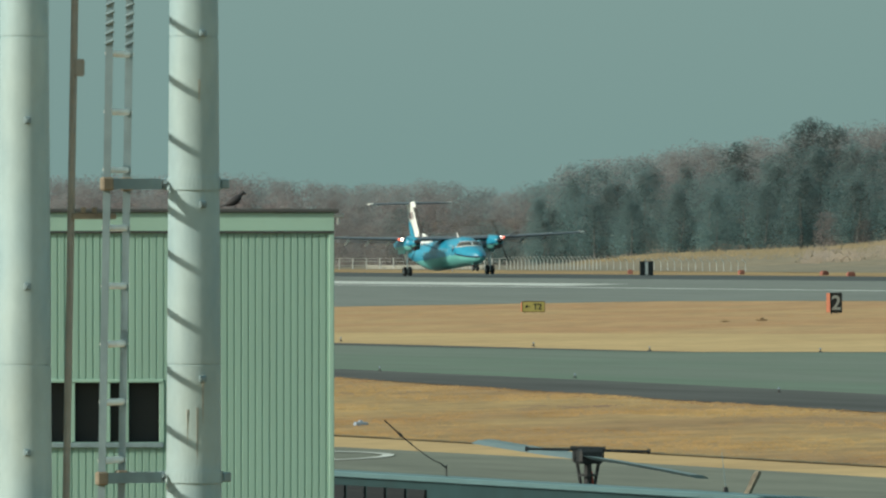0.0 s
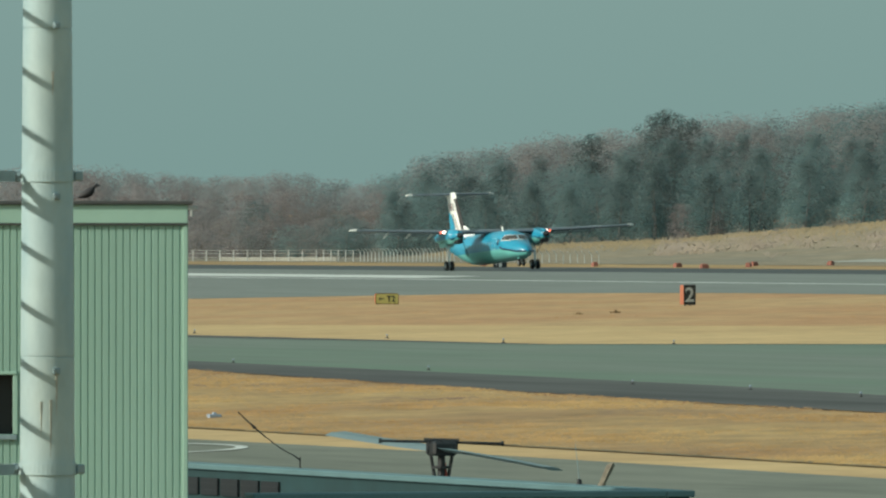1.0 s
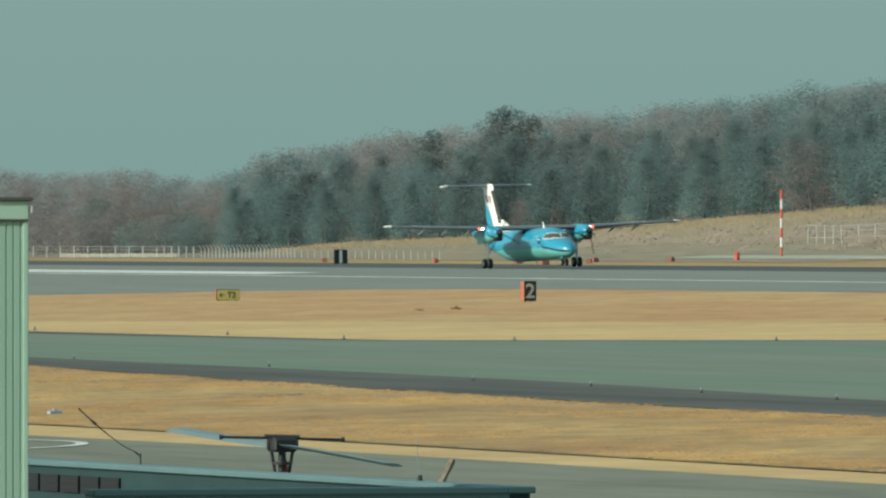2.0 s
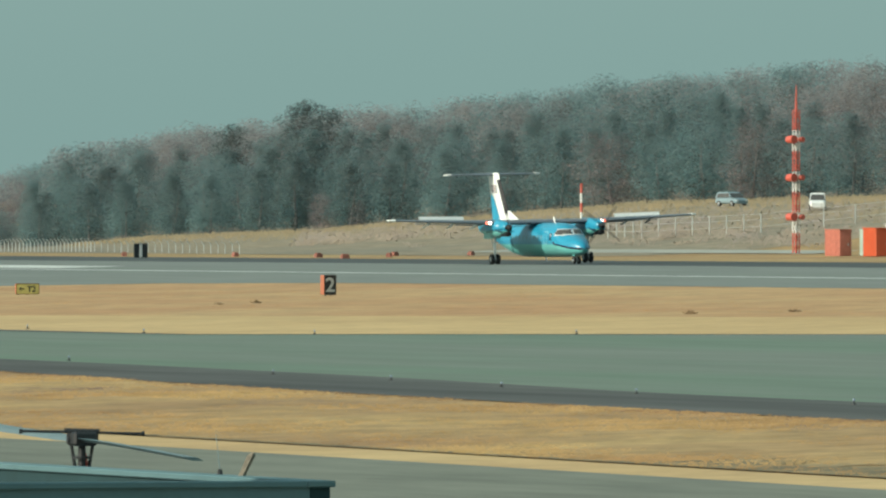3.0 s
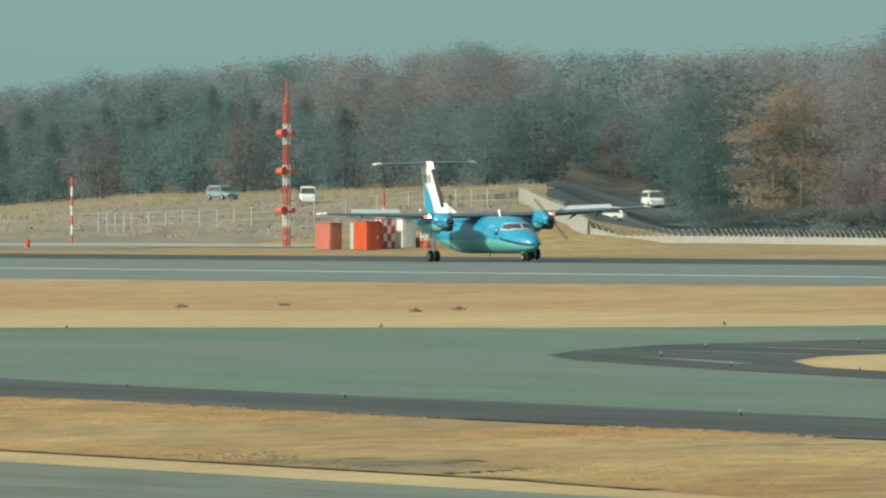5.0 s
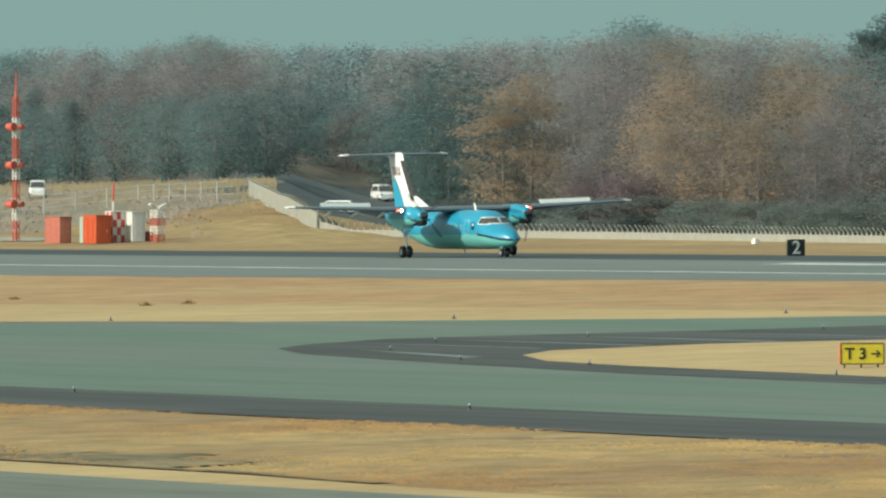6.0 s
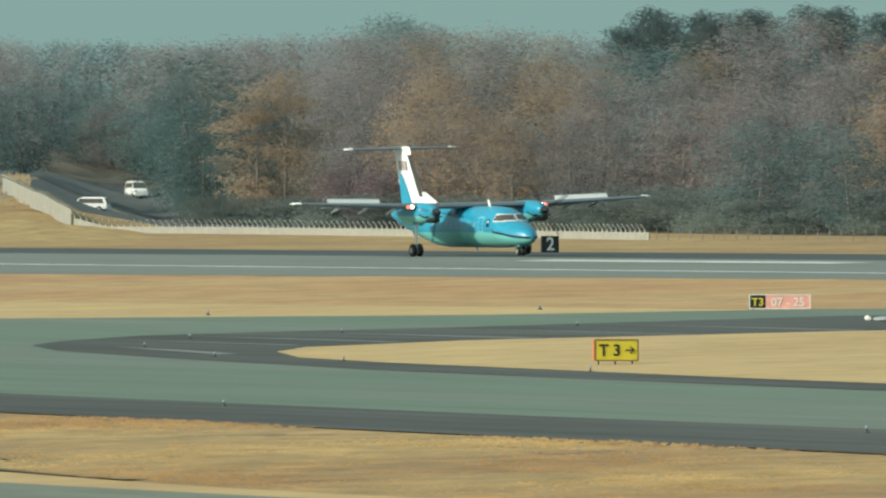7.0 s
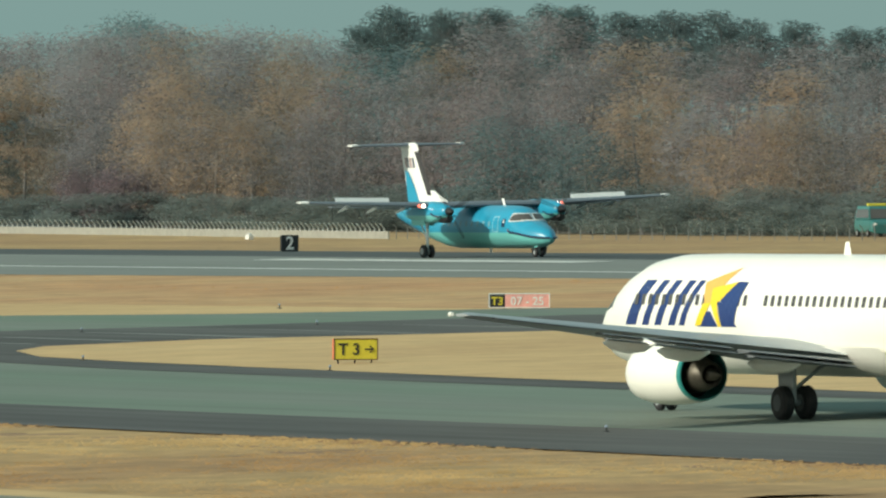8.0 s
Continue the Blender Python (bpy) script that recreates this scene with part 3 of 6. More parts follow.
# ---- the landing turboprop ----
def livery(name, low, high, level, wave=0.0, rough=0.32, soft_edge=0.02):
    """Gloss paint, one colour below a level line and another above it, lightly soiled."""
    m = mat(name, high, rough, var=0.06, scale=1.5)
    n, l = m.node_tree.nodes, m.node_tree.links
    b = n["Principled BSDF"]
    b.inputs["Coat Weight"].default_value = 0.3
    old = b.inputs["Base Color"].links[0].from_socket
    co = n.new("ShaderNodeTexCoord")
    sp = n.new("ShaderNodeSeparateXYZ")
    l.new(co.outputs["Object"], sp.inputs[0])
    sn = n.new("ShaderNodeMapRange")
    sn.inputs["From Min"].default_value, sn.inputs["From Max"].default_value = 6.3, 9.6
    l.new(sp.outputs["X"], sn.inputs["Value"])
    wv = n.new("ShaderNodeMath")
    wv.operation = "MULTIPLY_ADD"
    wv.inputs[1].default_value = wave
    l.new(sn.outputs[0], wv.inputs[0])
    l.new(sp.outputs["Z"], wv.inputs[2])
    mr = n.new("ShaderNodeMapRange")
    mr.inputs["From Min"].default_value, mr.inputs["From Max"].default_value = level - soft_edge, level + soft_edge
    l.new(wv.outputs[0], mr.inputs["Value"])
    mx = n.new("ShaderNodeMix")
    mx.data_type = "RGBA"
    mx.inputs[6].default_value = (*low, 1)
    l.new(mr.outputs[0], mx.inputs[0])
    l.new(old, mx.inputs[7])
    l.new(mx.outputs[2], b.inputs["Base Color"])
    return m


BLUE, AQUA = (0.02, 0.29, 0.45), (0.155, 0.52, 0.49)
DASH_PAINT = livery("blue_and_aqua_paint", AQUA, BLUE, 1.78, 0.36)
NAC_PAINT = livery("nacelle_blue_and_aqua_paint", AQUA, BLUE, 3.02)
BLUE_PAINT = mat("blue_paint", BLUE, 0.35, var=0.06, scale=2)
WHITE_PAINT = mat("white_aircraft_paint", (0.82, 0.83, 0.80), 0.35, var=0.04, scale=1.2)
WING_GREY = mat("wing_grey_paint", (0.16, 0.19, 0.22), 0.45, var=0.12, scale=1.0)
NAVY = mat("navy_paint", (0.012, 0.022, 0.06), 0.4, var=0.05)
BLACK = mat("black_rubber", (0.018, 0.018, 0.019), 0.7, var=0.2, scale=6)
BLACK_GLOSS = mat("black_paint", (0.012, 0.012, 0.013), 0.3, var=0.05)
GLASS = mat("dark_cockpit_glass", (0.09, 0.085, 0.08), 0.12, var=0.05)
PALE_LINE = mat("pale_blue_outline", (0.30, 0.55, 0.62), 0.4, var=0.05)
# pale blue base colour paints the reflection in the cabin windows
CABIN_GLASS = mat("painted_reflection_cabin_glass", (0.16, 0.34, 0.40), 0.12, var=0.1)
STEEL = mat("grey_steel", (0.42, 0.44, 0.44), 0.45, 0.5, var=0.12, scale=5)
BLADE = mat("spinning_blade_black", (0.02, 0.02, 0.022), 0.5, var=0.05)
BLADE.node_tree.nodes["Principled BSDF"].inputs["Alpha"].default_value = 0.22
RUST_RED = mat("dark_red_brown_paint", (0.22, 0.05, 0.035), 0.5, var=0.1)
LAMP_WARM = mat("landing_lamp", (0.9, 0.85, 0.8), 0.3, emit=(1.0, 0.80, 0.66, 7.0))
LAMP_RED = mat("red_lamp", (0.8, 0.12, 0.08), 0.3, emit=(1.0, 0.22, 0.12, 1.6))


def oval(x, half, z0, z1, n=28, power=2.0):
    """A fuselage ring at station x."""
    zc, b = (z0 + z1) / 2, (z1 - z0) / 2
    out = []
    for i in range(n):
        a = 2 * math.pi * i / n
        c, s = math.cos(a), math.sin(a)
        out.append(Vector((x, half * math.copysign(abs(c) ** (2 / power), c), zc + b * math.copysign(abs(s) ** (2 / power), s))))
    return out


def wing_ring(y, x_le, chord, z, thick, n=9):
    """An aerofoil section in the xz plane at span y."""
    up, lo = [], []
    for i in range(n):
        u = (i / (n - 1)) ** 1.6
        h = thick * chord * (2.97 * math.sqrt(u) - 1.26 * u - 3.52 * u * u + 2.84 * u ** 3 - 1.02 * u ** 4) * 0.5 / 0.5
        up.append(Vector((x_le - u * chord, y, z + h * 0.6)))
        lo.append(Vector((x_le - u * chord, y, z - h * 0.4)))
    return up + lo[::-1][1:-1] if n > 2 else up


def wheel(parent, name, x, y, r, w, hub=STEEL):
    bm = bmesh.new()
    prof = [(-w / 2, r * 0.55), (-w / 2, r * 0.86), (-w * 0.32, r), (w * 0.32, r), (w / 2, r * 0.86), (w / 2, r * 0.55)]
    loft(bm, [[Vector((x + rr * math.cos(6.2832 * i / 20), y + d, r + rr * math.sin(6.2832 * i / 20))) for i in range(20)] for d, rr in prof])
    t = part(name, bm, BLACK, parent, smooth=False)
    bm = bmesh.new()
    rod(bm, (x, y - w * 0.56, r), (x, y + w * 0.56, r), r * 0.5, n=14)
    part("hub", bm, hub, t)
    return t


DASH_BODY = [(9.85, 0.03, 1.36, 1.44), (9.70, 0.26, 1.15, 1.70), (9.35, 0.52, 1.01, 1.96), (8.80, 0.78, 0.91, 2.18), (8.2, 1.00, 0.85, 2.36), (7.75, 1.12, 0.81, 2.48), (7.30, 1.21, 0.78, 2.62),
             (6.90, 1.27, 0.77, 2.96), (6.45, 1.32, 0.76, 3.24), (5.8, 1.345, 0.75, 3.40), (4.9, 1.345, 0.75, 3.46), (4.0, 1.345, 0.75, 3.48), (0.0, 1.345, 0.75, 3.48), (-3.0, 1.345, 0.75, 3.48),
             (-4.5, 1.33, 0.88, 3.48), (-6.5, 1.20, 1.28, 3.46), (-8.5, 0.95, 1.75, 3.42), (-10.5, 0.62, 2.22, 3.34), (-12.0, 0.30, 2.62, 3.18), (-12.45, 0.10, 2.80, 3.02)]


def body_y(sections, x, z):
    """Half width of a fuselage at station x and height z."""
    s = sorted(sections)
    xs = [q[0] for q in s]
    h, z0, z1 = (float(np.interp(x, xs, [q[i] for q in s])) for i in (1, 2, 3))
    u = (z - (z0 + z1) / 2) / ((z1 - z0) / 2)
    return h * math.sqrt(max(0.0, 1 - u * u))


def skin_patch(sections, outline, side, nx=6, lift=0.012):
    """A patch laid on a fuselage side: outline holds four corners (x, z)."""
    bm = bmesh.new()
    a, b, c, d = outline
    grid = []
    for j in range(5):
        row = []
        for i in range(nx + 1):
            u, v = i / nx, j / 4
            x = (a[0] * (1 - u) + b[0] * u) * (1 - v) + (d[0] * (1 - u) + c[0] * u) * v
            z = (a[1] * (1 - u) + b[1] * u) * (1 - v) + (d[1] * (1 - u) + c[1] * u) * v
            row.append(bm.verts.new((x, side * (body_y(sections, x, z) + lift), z)))
        grid.append(row)
    for j in range(4):
        for i in range(nx):
            q = (grid[j][i], grid[j][i + 1], grid[j + 1][i + 1], grid[j + 1][i])
            bm.faces.new(q if side < 0 else q[::-1])
    return bm


def skin_line(sections, pts, side, radius):
    bm = bmesh.new()
    out = [Vector((x, side * (body_y(sections, x, z) + 0.005), z)) for x, z in pts]
    for p, q in zip(out, out[1:]):
        rod(bm, p, q, radius, n=6)
    return bm


def nose_patch(side, y0, y1, z0, z1, lift):
    """A patch on the sloping front of the turboprop's cockpit between two heights."""
    bm = bmesh.new()
    grid = []
    for j in range(5):
        row = []
        for i in range(7):
            y, z = y0 + (y1 - y0) * i / 6, z0 + (z1 - z0) * j / 4
            lo, hi = 5.0, 9.85
            for k in range(24):
                mid = (lo + hi) / 2
                lo, hi = (mid, hi) if body_y(DASH_BODY, mid, z) > y else (lo, mid)
            row.append(bm.verts.new((lo + lift, side * (y + lift * 0.3), z + lift * 0.6)))
        grid.append(row)
    for j in range(4):
        for i in range(6):
            q = (grid[j][i], grid[j][i + 1], grid[j + 1][i + 1], grid[j + 1][i])
            bm.faces.new(q if side > 0 else q[::-1])
    return bm


def build_turboprop():
    e = thing("turboprop_airliner", "blue and aqua twin-propeller airliner with a dolphin face", "aircraft")
    bm = bmesh.new()
    loft(bm, [oval(x, h, a, b) for x, h, a, b in DASH_BODY])
    body = part("fuselage", bm, DASH_PAINT, e, "blue fuselage with aqua belly", smooth=True)
    # cockpit glass: a front and a side pane on each side, in white frames
    for s in (1, -1):
        for (y0, y1), (z0, z1), m, lift, nm in (((0.02, 0.90), (2.50, 2.98), WHITE_PAINT, 0.015, "window_frame"), ((0.08, 0.85), (2.56, 2.92), GLASS, 0.04, "cockpit_window")):
            part(nm, nose_patch(s, y0, y1, z0, z1, lift), m, body)
        part("window_frame", skin_patch(DASH_BODY, [(7.28, 2.47), (6.28, 2.47), (6.28, 2.98), (6.80, 2.98)], s, lift=0.018), WHITE_PAINT, body)
        part("cockpit_window", skin_patch(DASH_BODY, [(7.14, 2.53), (6.36, 2.53), (6.36, 2.92), (6.78, 2.92)], s, lift=0.04), GLASS, body)
        # painted smile, eye and door
        part("smile_line", skin_line(DASH_BODY, [(9.80, 1.42), (9.55, 1.43), (9.2, 1.45), (8.8, 1.49), (8.2, 1.58), (7.5, 1.69), (6.9, 1.76), (6.45, 1.80), (6.28, 1.97)], s, 0.075), NAVY, body)
        part("eye", skin_patch(DASH_BODY, [(5.86, 2.12), (5.44, 2.12), (5.44, 2.64), (5.86, 2.64)], s, lift=0.02), NAVY, body)
        part("eye_glint", skin_patch(DASH_BODY, [(5.76, 2.38), (5.60, 2.38), (5.60, 2.56), (5.76, 2.56)], s, lift=0.035), WHITE_PAINT, body)
        part("door_outline", skin_patch(DASH_BODY, [(4.90, 1.80), (4.14, 1.80), (4.14, 2.80), (4.90, 2.80)], s, lift=0.012), PALE_LINE, body)
        part("door_panel", skin_patch(DASH_BODY, [(4.83, 1.85), (4.21, 1.85), (4.21, 2.75), (4.83, 2.75)], s, lift=0.02), DASH_PAINT, body)
        for i in range(9):
            x = 3.75 - i * 0.82
            part("cabin_window", skin_patch(DASH_BODY, [(x, 2.16), (x - 0.28, 2.16), (x - 0.28, 2.50), (x, 2.50)], s, 2), CABIN_GLASS, body)
        part("belly_fairing", skin_patch(DASH_BODY, [(1.2, 0.95), (-2.2, 0.95), (-1.8, 1.7), (0.9, 1.7)], s, lift=0.05), DASH_PAINT, body)
    bm = bmesh.new()
    loft(bm, [[Vector((x + a, d, z)) for a, d in ((0.16, 0), (0, 0.03), (-0.16, 0), (0, -0.03))] for x, z in ((3.2, 3.42), (2.95, 3.92))])
    part("blade_antenna", bm, WHITE_PAINT, body)
    bm = bmesh.new()
    box(bm, 1.0, 1.22, -0.03, 0.03, 0.5, 0.78, 0.01)
    part("belly_antenna", bm, WHITE_PAINT, body)
    # wing
    for s, nm in ((1, "wing"), (-1, "wing")):
        bm = bmesh.new()
        loft(bm, [wing_ring(s * y, le, c, z, t) for y, le, c, z, t in ((0, 1.2, 2.55, 3.62, 0.16), (3.94, 1.2, 2.55, 3.62, 0.16), (8.5, 1.05, 1.95, 3.80, 0.14), (12.6, 0.85, 1.30, 3.97, 0.12), (12.95, 0.6, 0.8, 3.99, 0.10))])
        w = part(nm, bm, WING_GREY, e, "grey wing with a dark leading edge", smooth=False)
        bm = bmesh.new()
        loft(bm, [wing_ring(s * y, le, c, z, t, 6) for y, le, c, z, t in ((12.55, 0.90, 1.34, 3.972, 0.16), (12.98, 0.66, 0.86, 3.995, 0.14))])
        part("wing_tip", bm, WHITE_PAINT, w, "white wing tip")
        for y in (5.4, 7.4, 9.4):
            bm = bmesh.new()
            yy, z = s * y, 3.62 + (y - 3.94) * 0.04
            rod(bm, (-0.2, yy, z - 0.16), (-1.5, yy, z - 0.50), 0.12, 0.05, 6)
            part("flap_track", bm, WHITE_PAINT, w)
        bm = bmesh.new()
        loft(bm, [wing_ring(s * y, le, c, z, 0.11, 6) for y, le, c, z in ((4.6, -1.05, 0.95, 3.44), (10.2, -0.75, 0.66, 3.66))])
        part("flap", bm, WING_GREY, w)
        for dy in (0.78, 1.06):
            bm = bmesh.new()
            rod(bm, (1.16, s * (3.94 + dy), 3.63), (1.30, s * (3.94 + dy), 3.62), 0.12, 0.09, 10)
            part("landing_light", bm, LAMP_WARM if dy < 1 else LAMP_RED, w, "lit landing light in the leading edge")
        # nacelle
        n0 = s * 3.94
        bm = bmesh.new()
        loft(bm, [[v + Vector((0, n0, 0)) for v in oval(x, h, a, b, 18)] for x, h, a, b in ((3.25, 0.24, 3.02, 3.50), (3.05, 0.40, 2.80, 3.66), (2.3, 0.52, 2.62, 3.80), (1.0, 0.58, 2.50, 3.92), (-0.8, 0.56, 2.55, 3.90), (-2.4, 0.44, 2.80, 3.72), (-3.3, 0.18, 3.15, 3.50))])
        nac = part("engine_nacelle", bm, NAC_PAINT, e, "blue and aqua engine nacelle with a painted smile", smooth=True)
        bm = bmesh.new()
        for p, q in (((3.1, 2.98), (2.6, 2.94)), ((2.6, 2.94), (2.1, 3.00)), ((2.1, 3.00), (1.7, 3.14))):
            for t in (1, -1):
                rod(bm, (p[0], n0 + t * 0.50, p[1]), (q[0], n0 + t * 0.53, q[1]), 0.05, n=6)
        part("smile_line", bm, NAVY, nac)
        bm = bmesh.new()
        loft(bm, [[v + Vector((0, n0, 0)) for v in oval(x, h, a, b, 12)] for x, h, a, b in ((3.40, 0.20, 2.60, 2.96), (3.2, 0.28, 2.54, 2.98), (2.2, 0.30, 2.54, 2.90))])
        part("air_intake", bm, BLACK_GLOSS, nac, "black intake lip")
        # main gear
        bm = bmesh.new()
        rod(bm, (0.1, n0, 2.7), (0, n0, 0.42), 0.11, 0.09)
        rod(bm, (-1.2, n0, 2.65), (0, n0, 1.1), 0.06, 0.05)
        rod(bm, (0, n0 - 0.34, 0.42), (0, n0 + 0.34, 0.42), 0.07)
        g = part("main_gear_leg", bm, WHITE_PAINT, e, "long white main landing gear leg")
        bm = bmesh.new()
        box(bm, -1.5, 0.4, n0 - 0.36, n0 - 0.32, 2.05, 2.66)
        box(bm, -1.5, 0.4, n0 + 0.32, n0 + 0.36, 2.05, 2.66)
        part("gear_door", bm, NAC_PAINT, g)
        for d in (-0.24, 0.24):
            wheel(g, "main_wheel", 0, n0 + d, 0.42, 0.26)
    # nose gear
    bm = bmesh.new()
    rod(bm, (8.0, 0, 1.1), (7.95, 0, 0.28), 0.08, 0.06)
    rod(bm, (7.3, 0, 1.0), (7.95, 0, 0.5), 0.04)
    g = part("nose_gear_leg", bm, WHITE_PAINT, e)
    bm = bmesh.new()
    rod(bm, (8.05, 0, 0.72), (8.16, 0, 0.72), 0.10, 0.09, 10)
    part("taxi_light", bm, LAMP_WARM, g, "lit nose gear taxi light")
    for d in (-0.2, 0.2):
        wheel(g, "nose_wheel", 7.95, d, 0.29, 0.2)
    for d in (-0.36, 0.36):
        bm = bmesh.new()
        box(bm, 7.5, 8.5, d - 0.015, d + 0.015, 0.62, 0.98)
        part("gear_door", bm, DASH_PAINT, g)
    # fin, dorsal fillet and tailplane
    bm = bmesh.new()

    def fin_ring(z, le, te, w):
        return [Vector((le, 0, z)), Vector((le - (le - te) * 0.15, w, z)), Vector((le - (le - te) * 0.45, w * 1.1, z)), Vector((te, 0.02, z)),
                Vector((te, -0.02, z)), Vector((le - (le - te) * 0.45, -w * 1.1, z)), Vector((le - (le - te) * 0.15, -w, z))]
    loft(bm, [fin_ring(3.1, -7.2, -11.5, 0.22), fin_ring(4.1, -8.0, -11.6, 0.20), fin_ring(7.0, -10.0, -12.5, 0.14), fin_ring(7.3, -10.1, -12.6, 0.16), fin_ring(7.46, -10.2, -12.6, 0.08)])
    fin = part("tail_fin", bm, WHITE_PAINT, e, "white tail fin with a blue wave and a dark emblem")
    bm = bmesh.new()
    loft(bm, [[Vector((le + 0.05, 0, z)), Vector((le - 0.34, w, z)), Vector((le - 0.34, -w, z))] for z, le, w in ((4.2, -8.03, 0.20), (7.0, -9.96, 0.16))])
    part("deicing_boot", bm, BLACK, fin, "black de-icing boot on the leading edge")
    bm = bmesh.new()
    loft(bm, [fin_ring(3.2, -4.3, -8.2, 0.20), fin_ring(3.8, -5.8, -8.3, 0.15), fin_ring(4.5, -7.8, -8.4, 0.06)])
    part("dorsal_fillet", bm, WHITE_PAINT, fin)
    for s in (1, -1):
        bm = bmesh.new()
        pts = [(-10.9, 3.4), (-11.05, 3.4), (-11.45, 5.1), (-11.55, 5.8), (-11.3, 5.75), (-10.85, 5.4), (-10.3, 4.85), (-9.7, 4.1), (-9.2, 3.4)]
        bm.faces.new([bm.verts.new((x, s * (0.245 - (z - 3.5) * 0.016), z)) for x, z in (pts[1:] if s > 0 else pts[:0:-1])])
        part("blue_wave", bm, BLUE_PAINT, fin)
        for i in range(4):
            bm = bmesh.new()
            quad = []
            for dx, z in ((-0.11, 5.95), (0.11, 5.95), (0.11 - 0.22, 6.6), (-0.11 - 0.22, 6.6)):
                x = -10.3 - i * 0.42 + dx
                le, te = -8.0 - (z - 4.1) * 0.69, -11.6 - (z - 4.1) * 0.31
                w = 1.1 * (0.20 - (z - 4.1) * 0.0207)
                f = (le - x) / (le - te)
                quad.append((x, s * ((w if f < 0.45 else 0.02 + (w - 0.02) * (1 - f) / 0.55) + 0.015), z))
            bm.faces.new([bm.verts.new(v) for v in (quad if s < 0 else quad[::-1])])
            part("emblem_bar", bm, NAVY if i % 2 == 0 else RUST_RED, fin)
    bm = bmesh.new()
    for s in (1, -1):
        loft(bm, [wing_ring(s * y, le, c, 7.42, t) for y, le, c, t in ((0.0, -11.0, 1.75, 0.13), (3.7, -11.3, 1.2, 0.11), (3.96, -11.45, 0.9, 0.09))])
    tp = part("tailplane", bm, WING_GREY, fin, "dark grey tailplane on top of the fin")
    for s in (1, -1):
        bm = bmesh.new()
        loft(bm, [wing_ring(s * y, le, c, 7.425, t, 6) for y, le, c, t in ((3.62, -11.28, 1.26, 0.15), (3.99, -11.45, 0.95, 0.13))])
        link("tailplane_tip", bm, WHITE_PAINT, fin)
    bm = bmesh.new()
    loft(bm, [oval(x, h, a, b, 10) for x, h, a, b in ((-10.2, 0.05, 7.36, 7.48), (-10.6, 0.2, 7.2, 7.58), (-12.4, 0.2, 7.2, 7.56), (-13.1, 0.04, 7.36, 7.46))])
    part("fin_bullet", bm, WHITE_PAINT, fin)
    # propellers, with their own spin
    props = []
    for s in (1, -1):
        p = new("propeller")
        p.parent = e
        bm = bmesh.new()
        loft(bm, [oval(x, h, -h, h, 12) for x, h in ((0.0, 0.27), (0.25, 0.24), (0.5, 0.13), (0.6, 0.02))])
        part("spinner", bm, BLACK_GLOSS, p)
        for i in range(4):
            bm = bmesh.new()
            loft(bm, [[Vector((0.12 + c * math.sin(tw) * k[0] - 0.02 * k[1], c * math.cos(tw) * k[0], r)) for k in ((-0.5, -1), (0, -1), (0.5, 0), (0, 1))]
                      for r, c, tw in ((0.2, 0.16, 1.0), (0.7, 0.28, 0.7), (1.4, 0.30, 0.45), (1.9, 0.22, 0.35), (1.98, 0.10, 0.33))])
            bmesh.ops.rotate(bm, verts=bm.verts, cent=(0, 0, 0), matrix=Matrix.Rotation(math.pi / 2 * i, 3, "X"))
            part("blade", bm, BLADE, p)
        props.append((p, s))
    # wing spoilers, hinged
    spoilers = []
    for s in (1, -1):
        for y0, y1 in ((6.4, 10.2),):
            bm = bmesh.new()
            sl = 0.039
            vs = [(0, y0, 0), (0, y1, (y1 - y0) * sl), (-0.34, y1, (y1 - y0) * sl), (-0.34, y0, 0)]
            lo = [bm.verts.new((x, s * y, z)) for x, y, z in vs]
            hi = [bm.verts.new((x, s * y, z + 0.03)) for x, y, z in vs]
            bm.faces.new(lo)
            bm.faces.new(hi[::-1])
            for i in range(4):
                bm.faces.new((lo[i], lo[(i + 1) % 4], hi[(i + 1) % 4], hi[i]))
            bmesh.ops.recalc_face_normals(bm, faces=bm.faces)
            sp = part("wing_spoiler", bm, WHITE_PAINT, e, "white wing spoiler panel")
            spoilers.append((sp, s))
    # the body sits low on its legs
    for o in e.children:
        if "gear" in o.name:
            continue
        if o.name.startswith("tail"):
            o.location = (0.75, 0, -0.30)
        elif "wing" in o.name or "nacelle" in o.name:
            o.location = (0, 0, -0.33)
        else:
            o.location = (0, 0, -0.22)
    return e, props, spoilers


turboprop, propellers, spoilers = build_turboprop()


# ---- the taxiing jet ----
JET_WHITE = mat("bright_white_jet_paint", (0.88, 0.87, 0.79), 0.28, var=0.03, scale=0.8)
JET_GREY = mat("jet_wing_grey", (0.33, 0.36, 0.375), 0.4, var=0.10, scale=1.2)
JET_DARK = mat("jet_flap_grey", (0.15, 0.165, 0.175), 0.5, var=0.1, scale=1.2)
DARK_HUB = mat("dark_wheel_hub", (0.07, 0.075, 0.08), 0.5, 0.2, var=0.1)
TEAL_LIP = mat("teal_nacelle_rim", (0.03, 0.26, 0.24), 0.35, var=0.05)
HOT_METAL = mat("burnt_exhaust_metal", (0.10, 0.09, 0.07), 0.5, 0.6, var=0.3, scale=3)
TITLE_BLUE = mat("deep_blue_title_paint", (0.018, 0.045, 0.17), 0.35, var=0.05)
TITLE_YELLOW = mat("yellow_star_paint", (0.85, 0.62, 0.03), 0.35, var=0.05)
TITLE_AMBER = mat("amber_star_paint", (0.85, 0.45, 0.10), 0.35, var=0.05)
